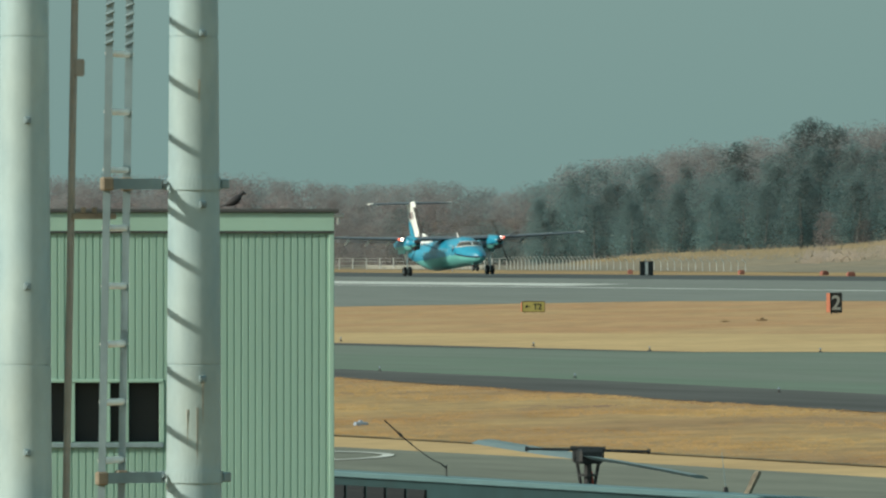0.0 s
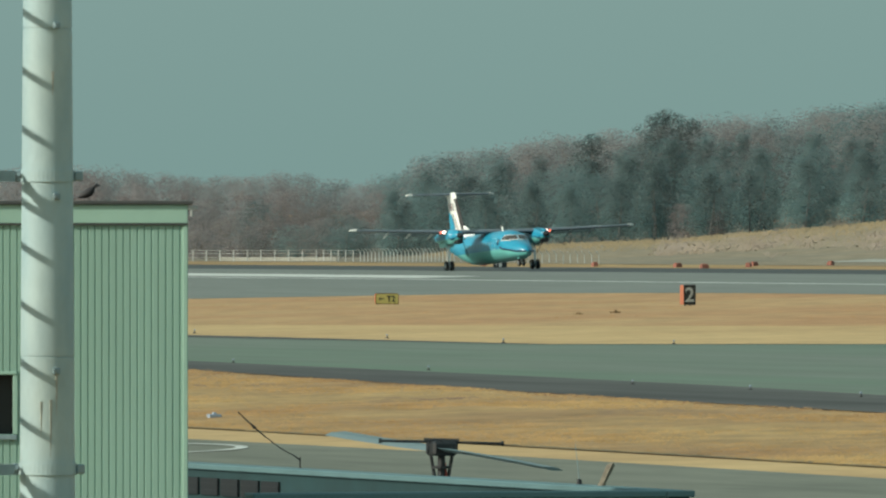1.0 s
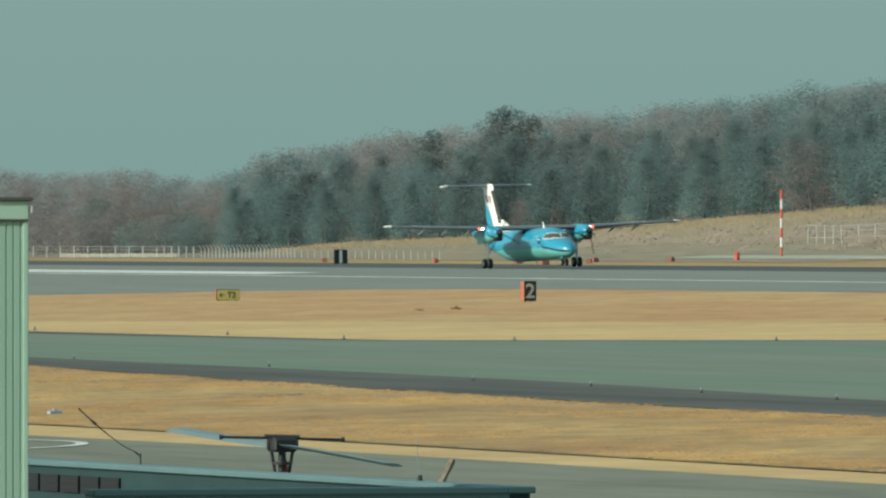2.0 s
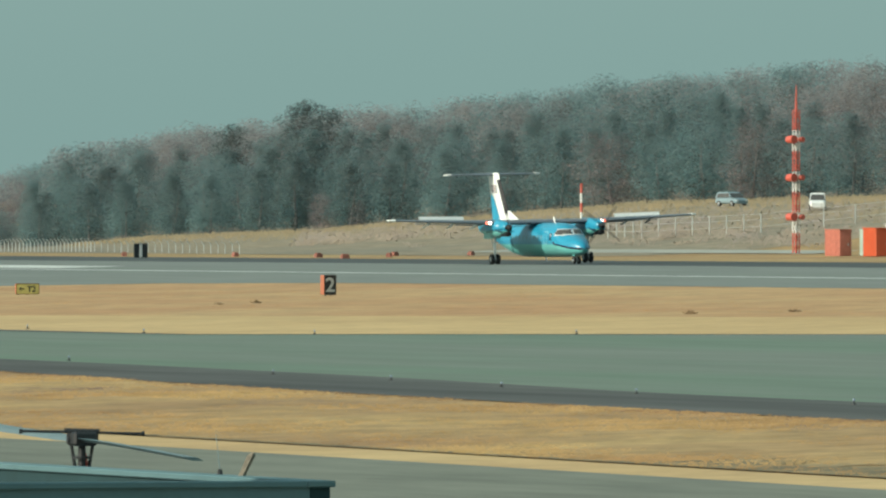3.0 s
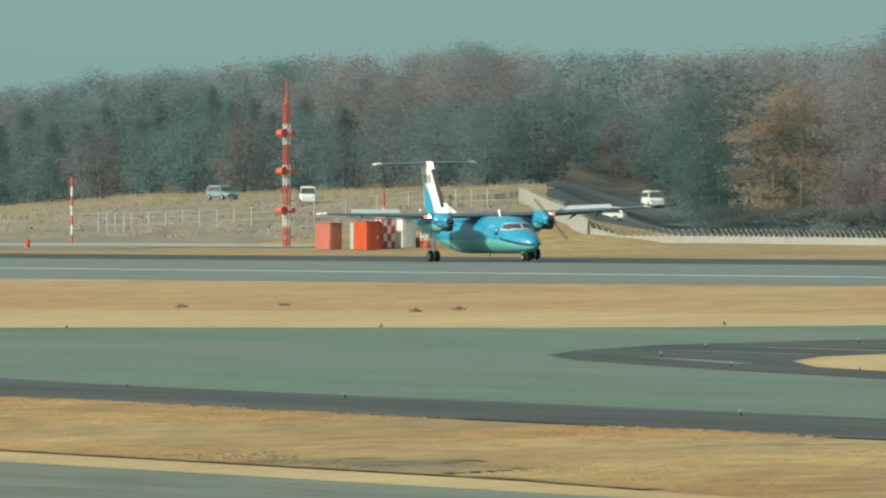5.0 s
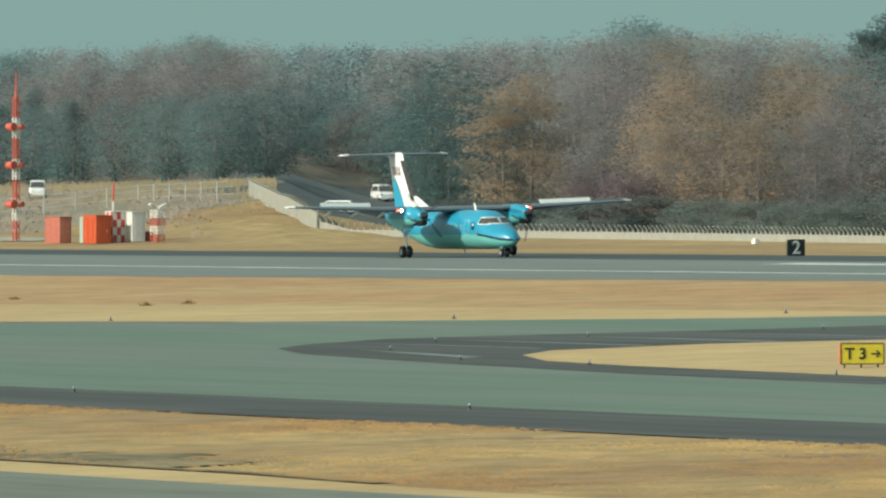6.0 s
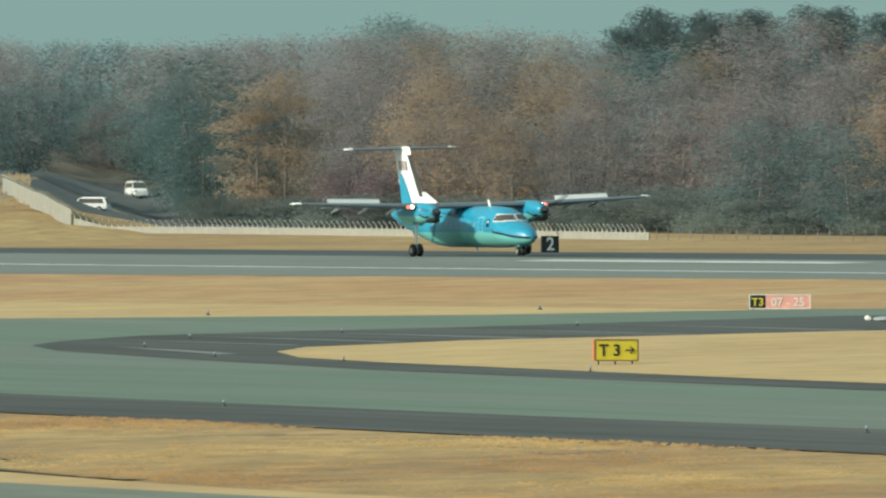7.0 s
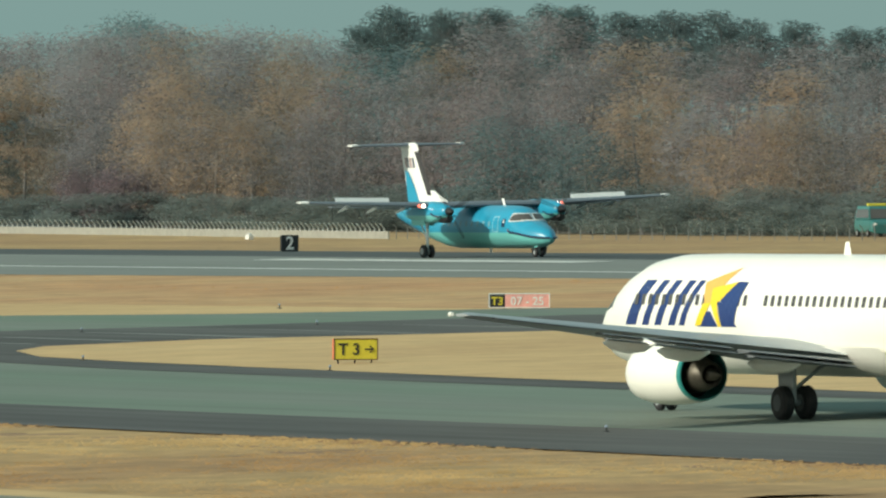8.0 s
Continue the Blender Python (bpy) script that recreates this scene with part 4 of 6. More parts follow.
JET_BODY = [(19.05, 0.03, 2.70, 2.78), (18.8, 0.42, 2.30, 3.18), (18.3, 0.84, 1.96, 3.62), (17.5, 1.20, 1.68, 4.02), (16.7, 1.44, 1.52, 4.42), (15.8, 1.64, 1.42, 4.84), (14.6, 1.81, 1.36, 5.20),
            (13.0, 1.88, 1.33, 5.38), (10, 1.88, 1.32, 5.42), (0, 1.88, 1.32, 5.42), (-5, 1.88, 1.34, 5.42), (-9, 1.78, 1.62, 5.42), (-13, 1.40, 2.50, 5.36), (-16.5, 0.85, 3.45, 5.20), (-19.4, 0.25, 4.30, 4.90)]


def build_jet():
    e = thing("jet_airliner", "white twin-engine jet airliner with blue and yellow markings, taxiing", "aircraft")
    bm = bmesh.new()
    loft(bm, [oval(x, h, a, b, 40) for x, h, a, b in JET_BODY])
    body = part("fuselage", bm, JET_WHITE, e, "white fuselage", smooth=True)
    win = skin_patch(JET_BODY, [(0.125, 3.72), (-0.125, 3.72), (-0.125, 4.08), (0.125, 4.08)], 1, 2, 0.01)
    me = bpy.data.meshes.new("cabin_window")
    win.to_mesh(me)
    win.free()
    me.materials.append(GLASS)
    for i in range(50):
        x = 13.6 - i * 0.508
        if i in (11, 17, 18):
            continue
        for rz in (0, math.pi):
            o = new("cabin_window", me)
            o.parent = body
            o.rotation_euler = (0, 0, rz)
            o.location = (x, 0, 0)
    for s in (1, -1):
        for o in ([(17.85, 3.45), (17.25, 3.47), (17.08, 3.92), (17.45, 3.86)], [(17.18, 3.49), (16.65, 3.52), (16.62, 3.98), (17.0, 3.95)], [(16.58, 3.55), (16.25, 3.59), (16.30, 3.92), (16.54, 3.98)]):
            part("cockpit_window", skin_patch(JET_BODY, o, s, 4, 0.012), GLASS, body)
        part("belly_fairing", skin_patch(JET_BODY, [(5.0, 1.42), (-5.0, 1.42), (-4.2, 2.4), (4.2, 2.4)], s, 8, 0.22), JET_WHITE, body, smooth=True)
        # title: plain slanted bars, then the star emblem
        for x0, w in ((14.3, 0.85), (12.95, 0.5), (12.0, 0.5), (10.95, 0.5), (10.15, 0.42)):
            sl = 1.15
            part("title_bar", skin_patch(JET_BODY, [(x0 + 0.25, 3.02), (x0 + 0.25 - w, 3.02), (x0 + 0.25 - w - sl, 4.55), (x0 + 0.25 - sl, 4.55)], s, 6, 0.012), TITLE_BLUE, body)
        for o, m in (([(8.75, 4.50), (7.25, 4.50), (6.75, 5.0), (6.65, 5.02)], TITLE_AMBER), ([(8.75, 4.50), (7.25, 4.50), (7.8, 3.75), (8.4, 3.75)], TITLE_AMBER),
                     ([(8.5, 3.80), (7.95, 3.80), (8.7, 3.04), (9.15, 3.02)], TITLE_YELLOW), ([(8.05, 4.30), (6.35, 4.52), (7.2, 3.92), (7.9, 3.65)], TITLE_YELLOW), ([(8.0, 3.85), (7.6, 4.1), (7.20, 3.0), (7.40, 3.0)], TITLE_YELLOW),
                     ([(8.25, 3.52), (7.95, 3.52), (7.45, 3.0), (9.0, 3.0)], TITLE_BLUE), ([(7.45, 3.88), (7.15, 3.80), (6.05, 3.0), (7.15, 3.0)], TITLE_BLUE), ([(7.45, 4.05), (6.32, 4.52), (5.60, 4.52), (6.25, 3.05)], TITLE_BLUE)):
            part("star_emblem", skin_patch(JET_BODY, o, s, 6, 0.018 if m is TITLE_AMBER else (0.024 if m is TITLE_YELLOW else 0.021)), m, body)
        part("door_outline", skin_patch(JET_BODY, [(16.1, 2.9), (15.25, 2.9), (15.2, 4.6), (16.0, 4.6)], s, 4, 0.008), JET_WHITE, body)
    for x in (1.4,):
        bm = bmesh.new()
        loft(bm, [[Vector((x + a, d, z)) for a, d in ((0.28 * k, 0), (0.0, 0.03), (-0.26 * k, 0), (0.0, -0.03))] for z, k in ((5.38, 1.0), (5.62, 0.8), (5.84 if x < 5 else 5.5, 0.5))])
        part("blade_antenna", bm, JET_WHITE, body)
    for s in (1, -1):
        bm = bmesh.new()
        loft(bm, [wing_ring(s * y, le, c, z, t) for y, le, c, z, t in ((0.5, 6.4, 8.4, 2.10, 0.12), (1.9, 5.7, 7.4, 2.15, 0.12), (5.9, 3.35, 4.6, 2.65, 0.13), (11.5, -0.1, 2.95, 3.30, 0.125), (16.7, -3.3, 1.65, 3.88, 0.115), (17.15, -3.85, 1.05, 3.92, 0.09))])
        w = part("wing", bm, JET_GREY, e, "long grey swept wing with flaps partly out")
        # trailing-edge flaps in two steps, and their fairings
        for y0, y1, x0, x1, z0, z1, c0, c1 in ((2.0, 5.6, -1.65, -1.35, 1.92, 2.36, 1.5, 1.2), (6.1, 11.6, -1.25, -3.05, 2.48, 3.14, 1.15, 0.75)):
            for k, (dx, dz, cc) in enumerate(((0.0, 0.0, 1.0), (-0.62, -0.16, 0.75))):
                bm = bmesh.new()
                loft(bm, [wing_ring(s * y, x + dx, c * cc, z + dz, 0.12, 6) for y, x, z, c in ((y0, x0 + 0.35, z0, c0), (y1, x1 + 0.25, z1, c1))])
                part("flap", bm, JET_DARK, w)
        bm = bmesh.new()
        loft(bm, [wing_ring(s * y, x, 0.55, z, 0.10, 6) for y, x, z in ((11.8, -2.85, 3.29), (16.2, -4.55, 3.80))])
        part("aileron", bm, JET_DARK, w)
        for y, x, z in ((3.9, -0.6, 1.9), (7.4, -0.9, 2.42), (9.9, -1.9, 2.78)):
            bm = bmesh.new()
            loft(bm, [[v + Vector((x, s * y, z)) for v in oval(a, h, -h * 1.5, h, 10)] for a, h in ((1.9, 0.03), (1.2, 0.17), (0.0, 0.24), (-1.0, 0.2), (-1.9, 0.03))])
            part("flap_fairing", bm, JET_WHITE, w, smooth=True)
        bm = bmesh.new()
        rod(bm, (-3.35, s * 17.1, 3.94), (-3.75, s * 17.22, 3.94), 0.09, 0.06)
        part("wing_tip_light", bm, JET_WHITE, w)
        # engine
        n0, zc = s * 4.70, 1.52
        R = lambda x, r, n=28: [Vector((x - 0.7, n0 + r * math.cos(6.28319 * i / n), zc + r * (0.97 if math.sin(6.28319 * i / n) < 0 else 1.0) * math.sin(6.28319 * i / n))) for i in range(n)]
        bm = bmesh.new()
        loft(bm, [R(7.3, 0.70), R(7.62, 0.80), R(7.72, 0.88), R(7.62, 0.96), R(7.2, 1.03), R(6.2, 1.08), R(5.0, 1.05), R(4.2, 0.98), R(3.9, 0.93)], cap=False)
        nac = part("engine_nacelle", bm, JET_WHITE, e, "white engine nacelle with a teal rim", smooth=True)
        bm = bmesh.new()
        loft(bm, [R(3.905, 0.932), R(3.72, 0.905), R(3.70, 0.86), R(4.6, 0.84)], cap=False)
        part("nacelle_rim", bm, TEAL_LIP, nac, "teal rear rim")
        bm = bmesh.new()
        loft(bm, [R(7.0, 0.78), R(6.9, 0.05)], cap=False)
        part("fan", bm, BLACK_GLOSS, nac)
        bm = bmesh.new()
        loft(bm, [R(4.62, 0.86), R(4.60, 0.50)], cap=False)
        part("bypass_duct", bm, BLACK_GLOSS, nac)
        bm = bmesh.new()
        loft(bm, [R(4.7, 0.66), R(3.9, 0.62), R(3.1, 0.42), R(3.08, 0.34), R(3.6, 0.30)], cap=False)
        part("core_cowl", bm, HOT_METAL, nac, "burnt brown metal exhaust", smooth=True)
        bm = bmesh.new()
        loft(bm, [R(3.6, 0.28), R(2.9, 0.2), R(2.4, 0.03)])
        part("exhaust_plug", bm, HOT_METAL, nac, smooth=True)
        bm = bmesh.new()
        loft(bm, [[Vector((x, n0 + d, z)) for x, d in ((a, 0), ((a + b) / 2, 0.2), (b, 0), ((a + b) / 2, -0.2))] for z, a, b in ((2.3, 5.7, 2.2), (2.65, 4.9, 1.6))])
        part("pylon", bm, JET_WHITE, nac)
        # main gear
        g0 = s * 2.86
        bm = bmesh.new()
        rod(bm, (0.1, g0, 2.2), (0, g0, 0.56), 0.14, 0.11)
        rod(bm, (0.0, g0 - s * 1.3, 1.9), (0, g0, 1.0), 0.08, 0.06)
        rod(bm, (0.9, g0, 1.9), (0.05, g0, 0.9), 0.05)
        rod(bm, (0, g0 - 0.5, 0.56), (0, g0 + 0.5, 0.56), 0.1)
        g = part("main_gear_leg", bm, STEEL, e)
        bm = bmesh.new()
        box(bm, -0.5, 0.6, g0 + s * 0.24, g0 + s * 0.28, 1.05, 2.1, 0.01)
        part("gear_door", bm, JET_GREY, g)
        for d in (-0.43, 0.43):
            wheel(g, "main_wheel", 0, g0 + d, 0.565, 0.40, DARK_HUB)
        # tailplane
        bm = bmesh.new()
        loft(bm, [wing_ring(s * y, le, c, z, 0.09) for y, le, c, z in ((0.3, -14.6, 4.2, 4.75), (7.0, -18.2, 1.5, 5.5), (7.17, -18.5, 1.1, 5.52))])
        part("tailplane", bm, JET_GREY, e)
    bm = bmesh.new()
    rod(bm, (15.3, 0, 1.6), (15.2, 0, 0.35), 0.09, 0.08)
    g = part("nose_gear_leg", bm, STEEL, e)
    for d in (-0.22, 0.22):
        wheel(g, "nose_wheel", 15.2, d, 0.343, 0.22)
    bm = bmesh.new()
    loft(bm, [[Vector((le, 0, z)), Vector((le - (le - te) * 0.3, w, z)), Vector((te, 0, z)), Vector((le - (le - te) * 0.3, -w, z))] for z, le, te, w in ((5.2, -8.2, -18.9, 0.2), (6.3, -12.6, -19.0, 0.24), (12.5, -18.0, -20.6, 0.12))])
    part("tail_fin", bm, JET_WHITE, e)
    return e


jet = build_jet()


# ---- airfield furniture ----
SIGN_YELLOW = mat("sign_yellow", (0.72, 0.60, 0.05), 0.5, var=0.08, scale=3)
SIGN_BLACK = mat("sign_black", (0.02, 0.022, 0.024), 0.5, var=0.1, scale=3)
SIGN_RED = mat("sign_red", (0.88, 0.42, 0.36), 0.5, var=0.12, scale=3)
SIGN_WHITE = mat("sign_white", (0.78, 0.78, 0.74), 0.5, var=0.05, scale=3)
SIGN_ORANGE = mat("sign_orange", (0.62, 0.17, 0.075), 0.55, var=0.12, scale=3)
MAST_RED = mat("mast_red", (0.55, 0.1, 0.068), 0.55, var=0.15, scale=2)
MAST_WHITE = mat("mast_white", (0.72, 0.72, 0.69), 0.55, var=0.1, scale=2)
CONCRETE = mat("pale_concrete", (0.30, 0.30, 0.26), 0.9, var=0.15, scale=1.5)
POST_DARK = mat("dull_grey_post", (0.20, 0.21, 0.20), 0.6, 0.1, var=0.15, scale=3)
POST_GREY = mat("galvanised_post", (0.52, 0.54, 0.52), 0.5, 0.3, var=0.1, scale=3)
SIGN_YELLOW_PALE = mat("faded_sign_yellow", (0.52, 0.46, 0.15), 0.5, var=0.1, scale=3)
MARKER_ORANGE = mat("dull_marker_orange", (0.40, 0.135, 0.075), 0.6, var=0.15, scale=3)
SIGN_RIM = mat("brown_sign_rim", (0.16, 0.10, 0.035), 0.6, var=0.1, scale=3)
FACE = Matrix(((0, 0, 1, 0), (1, 0, 0, 0), (0, 1, 0, 0), (0, 0, 0, 1)))   # writing faces +x and reads along +y


def lettering(text, size, material, parent, y, z, x):
    cu = bpy.data.curves.new("lettering", "FONT")
    cu.body, cu.size, cu.align_x, cu.extrude, cu.offset = text, size, "CENTER", 0.008, size * 0.018
    tmp = bpy.data.objects.new("lettering", cu)
    scene.collection.objects.link(tmp)
    bpy.context.view_layer.update()
    me = bpy.data.meshes.new_from_object(tmp.evaluated_get(bpy.context.evaluated_depsgraph_get()))
    bpy.data.objects.remove(tmp)
    me.materials.clear()
    me.materials.append(material)
    me.transform(Matrix.Translation((x, y, z)) @ FACE)
    o = new("lettering", me)
    o.parent = parent
    return o


def arrow(parent, y, z, x, size, way, material):
    bm = bmesh.new()
    box(bm, x - 0.01, x + 0.01, y - size / 2, y + size / 2, z - size * 0.08, z + size * 0.08)
    for k in (1, -1):
        a = Vector((x, y + way * size / 2, z))
        rod(bm, a, a + Vector((0, -way * size * 0.42, k * size * 0.36)), size * 0.08, n=6)
    part("arrow", bm, material, parent)


def sign(name, label, x, y, width, tall, depth, legs, panels, edge, turn=0, rim=None):
    """A sign board facing +x. panels: (from, to as shares of the width, board material)."""
    e = thing(name, label, "sign", pose(x, y, height(x, y) + 0.02, 0, 0, turn))
    bm = bmesh.new()
    box(bm, -depth, -0.02, -width / 2, width / 2, legs, legs + tall, 0.02)
    part("housing", bm, edge, e)
    for a, b, m in panels:
        bm = bmesh.new()
        box(bm, -0.03, 0.0, -width / 2 + a * width + 0.02, -width / 2 + b * width - 0.02, legs + 0.02, legs + tall - 0.02, 0.006)
        part("panel", bm, m, e)
    bm = bmesh.new()
    for k in (-0.5, 0.5):
        box(bm, -0.02, 0.015, k * width - 0.025, k * width + 0.025, legs, legs + tall)
    for k in (0, 1):
        box(bm, -0.02, 0.015, -width / 2, width / 2, legs + k * tall - 0.025, legs + k * tall + 0.025)
    part("frame", bm, rim or SIGN_BLACK, e)
    n = max(2, int(width / 0.65) + 1)
    for i in range(n):
        bm = bmesh.new()
        yy = -width / 2 + 0.2 + (width - 0.4) * i / (n - 1)
        rod(bm, (-depth / 2, yy, -0.15), (-depth / 2, yy, legs + 0.02), 0.035)
        part("leg", bm, SIGN_BLACK, e)
    return e


s = sign("taxiway_sign", "yellow taxiway sign with black T 3 and arrow on short legs", -467.7, 221.4, 1.80, 0.84, 0.42, 0.20, [(0, 1, SIGN_YELLOW)], SIGN_ORANGE, -12, SIGN_RIM)
lettering("T 3", 0.66, SIGN_BLACK, s, -0.28, 0.40, 0.012)
arrow(s, 0.55, 0.62, 0.012, 0.36, 1, SIGN_BLACK)
s = sign("taxiway_sign", "small yellow taxiway sign with arrow and T2", -852.1, 277.8, 1.62, 0.72, 0.45, 0.06, [(0, 1, SIGN_YELLOW_PALE)], SIGN_ORANGE, -8, SIGN_RIM)
lettering("T2", 0.58, SIGN_BLACK, s, 0.28, 0.22, 0.012)
arrow(s, -0.42, 0.42, 0.012, 0.34, -1, SIGN_BLACK)
s = sign("runway_sign", "black T3 and red 07 - 25 runway sign", -565.0, 276.4, 3.0, 0.68, 0.35, 0.05, [(0, 0.26, SIGN_BLACK), (0.26, 1, SIGN_RED)], SIGN_BLACK, -20, SIGN_WHITE)
lettering("T3", 0.55, SIGN_YELLOW, s, -1.10, 0.19, 0.012)
lettering("07 - 25", 0.58, SIGN_WHITE, s, 0.40, 0.18, 0.012)
s = sign("distance_marker", "black distance marker with white 2 and orange side", -804.7, 283.7, 0.80, 1.30, 0.85, 0.10, [(0, 1, SIGN_BLACK)], MARKER_ORANGE)
lettering("2", 1.35, POST_GREY, s, 0, 0.30, 0.012)
s = sign("distance_marker", "square black distance marker with white 2 beyond the runway", -817.7, 381.9, 1.28, 1.12, 0.30, 0.04, [(0, 1, SIGN_BLACK)], SIGN_BLACK)
lettering("2", 1.30, SIGN_WHITE, s, 0, 0.18, 0.012)
s = sign("distance_marker", "black distance marker seen edgewise with a white stripe", -1111.9, 373.5, 1.22, 1.25, 0.30, 0.10, [(0, 0.36, SIGN_BLACK), (0.36, 0.62, SIGN_WHITE), (0.62, 1, SIGN_BLACK)], SIGN_BLACK)

# lights along the taxiway
LENS = mat("pale_blue_lens", (0.30, 0.36, 0.44), 0.25, var=0.05)


def taxi_light():
    e = thing("taxiway_light", "small dark taxiway edge light with a pale lens", "light", group="taxiway edge lights")
    bm = bmesh.new()
    rod(bm, (0, 0, -0.05), (0, 0, 0.02), 0.12, 0.10, 10)
    part("base", bm, SIGN_BLACK, e)
    bm = bmesh.new()
    rod(bm, (0, 0, 0.02), (0, 0, 0.13), 0.03, n=8)
    part("stem", bm, SIGN_BLACK, e)
    bm = bmesh.new()
    rod(bm, (0, 0, 0.13), (0, 0, 0.17), 0.055, 0.06, 10)
    rod(bm, (0, 0, 0.17), (0, 0, 0.22), 0.055, 0.025, 10)
    part("lens", bm, LENS, e)
    return e


LIGHT_SPOTS = [(-750, 232), (-710.7, 231.7), (-684.2, 230), (-663.5, 233), (-640.9, 240), (-617, 248.6), (-595.2, 258.7), (-583, 271.7), (-541.5, 254.3), (-542, 242.4), (-540.5, 234), (-526.2, 225.6),
               (-646, 202), (-610.7, 201.3), (-562, 195.3), (-542, 194), (-521.8, 191.9), (-501.5, 190.5), (-472, 188.6), (-427.4, 186.4), (-370.3, 184.3), (-503.6, 219.2), (-488.4, 218.5), (-458.5, 215.9)]
first_light = taxi_light()
for i, (x, y) in enumerate(LIGHT_SPOTS):
    m = pose(x, y, height(x, y) + 0.06, 0, 0, i * 40)
    if i:
        copy_thing(first_light, m)
    else:
        first_light.matrix_basis = m

# tufts and low boxes on the grass
TUFT = mat("dark_weed_tuft", (0.25, 0.165, 0.09), 0.95, var=0.3, scale=3)


def tuft(x, y, w, tall, name="grass_tuft", label="low dark tuft of dead grass"):
    bm = bmesh.new()
    for i in range(60):
        a, r = rnd.uniform(0, 6.28), rnd.uniform(0, w / 2)
        p = Vector((r * math.cos(a), r * math.sin(a), -0.05))
        q = p + Vector((rnd.gauss(0, 0.12), rnd.gauss(0, 0.12), tall * rnd.uniform(0.4, 1.0) * (1 - r / w)))
        rod(bm, p, q, 0.04, 0.01, 3)
    ob = link(name, bm, TUFT)
    ob.matrix_basis = pose(x, y, height(x, y) + 0.03)
    return tagged(ob, label, "grass", "tufts on the airfield")


rnd.seed(5)
for x, y, w, h in ((-782.9, 270.9, 0.55, 0.3), (-781.8, 268, 0.5, 0.25), (-693.2, 266.7, 0.8, 0.35), (-659, 270.2, 0.8, 0.35), (-690, 272, 0.8, 0.3), (-657.4, 267, 0.7, 0.35)):
    tuft(x, y, w, h)
BRICK_RED = mat("faded_red_marker", (0.30, 0.12, 0.09), 0.8, var=0.2, scale=3)
for i, (x, y) in enumerate([(-1109.5, 380.6 + 12), (-1138, 400), (-1150, 412), (-1145, 418), (-1132, 405), (-1190, 398), (-1168, 402)]):
    bm = bmesh.new()
    box(bm, -0.25, 0.25, -0.38, 0.38, -0.1, 0.32, 0.05)
    box(bm, -0.2, 0.2, -0.30, 0.30, 0.30, 0.42, 0.04)
    ob = link("runway_edge_box", bm, BRICK_RED)
    ob.matrix_basis = pose(x, y, height(x, y) + 0.02, 0, 0, i * 15)
    tagged(ob, "low faded red box on the grass beyond the runway", "marker", "boxes beyond the runway")
bm = bmesh.new()
rod(bm, (0, 0, -0.1), (0, 0, 0.75), 0.25, 0.25, 14)
rod(bm, (0, 0, 0.75), (0, 0, 0.85), 0.25, 0.1, 14)
ob = tagged(link("marker_drum", bm, MAST_RED), "small red marker drum on the grass", "marker")
ob.matrix_basis = pose(-1143, 424, height(-1143, 424))


def banded_pole(x, y, tall, bands, r, name, label):
    e = thing(name, label, "pole", pose(x, y, height(x, y)))
    for i in range(bands):
        bm = bmesh.new()
        rod(bm, (0, 0, tall * i / bands - (0.3 if i == 0 else 0)), (0, 0, tall * (i + 1) / bands), r, n=10)
        part("band", bm, MAST_RED if i % 2 == (bands - 1) % 2 else MAST_WHITE, e)
    return e


banded_pole(-1151.7, 431.8, 6.5, 7, 0.12, "marker_pole", "thin red and white banded pole on the grass")
banded_pole(-1075, 433.4, 5.0, 3, 0.10, "marker_pole", "thin red pole behind the equipment boxes")


def lattice(x, y, tall, half, sections, name, label):
    e = thing(name, label, "mast", pose(x, y, height(x, y), 0, 0, 20))
    for i in range(sections):
        z0, z1 = tall * i / sections, tall * (i + 1) / sections
        bm = bmesh.new()
        cs = [(half, half), (-half, half), (-half, -half), (half, -half)]
        mid = (z0 + z1) / 2
        for (ax, ay), (bx, by) in zip(cs, cs[1:] + cs[:1]):
            rod(bm, (ax, ay, z0 - (0.3 if i == 0 else 0)), (ax, ay, z1), 0.05, n=6)
            for za, zb in ((z0, mid), (mid, z1)):
                rod(bm, (ax, ay, za), (bx, by, zb), 0.026, n=5)
                rod(bm, (bx, by, za), (ax, ay, zb), 0.026, n=5)
                rod(bm, (ax, ay, zb), (bx, by, zb), 0.026, n=5)
        part("mast_section", bm, MAST_RED if i % 2 == 0 else MAST_WHITE, e)
    return e


gm = lattice(-1085.2, 427.9, 13.2, 0.22, 7, "antenna_mast", "tall red and white lattice antenna mast")
for z in (3.4, 7.0, 10.5):
    for dy, r in ((-0.72, 0.38), (0.36, 0.24)):
        bm = bmesh.new()
        rod(bm, (0.5, dy, z), (-0.25, dy - 0.1, z), r, r * 0.85, 14)
        rod(bm, (0.55, dy, z), (0.5, dy, z), r * 1.06, r, 14)
        part("drum_antenna", bm, MAST_RED, gm, "red drum antenna")
bm = bmesh.new()
rod(bm, (0, 0, 13.1), (0, 0, 15.5), 0.13, 0.04)
part("tip", bm, MAST_RED, gm)
lm = lattice(-1049.1, 427.2, 2.9, 0.45, 4, "approach_tower", "short red and white lattice tower with two lamps")
for k in (1, -1):
    bm = bmesh.new()
    rod(bm, (0, k * 0.75, 3.25), (0, k * 0.1, 2.9), 0.04)
    box(bm, -0.18, 0.18, -0.45, 0.45, -0.07, 0.07, 0.03, m=pose(0, k * 0.55, 3.28, k * 22, 0, 0))
    part("lamp", bm, MAST_WHITE, lm)


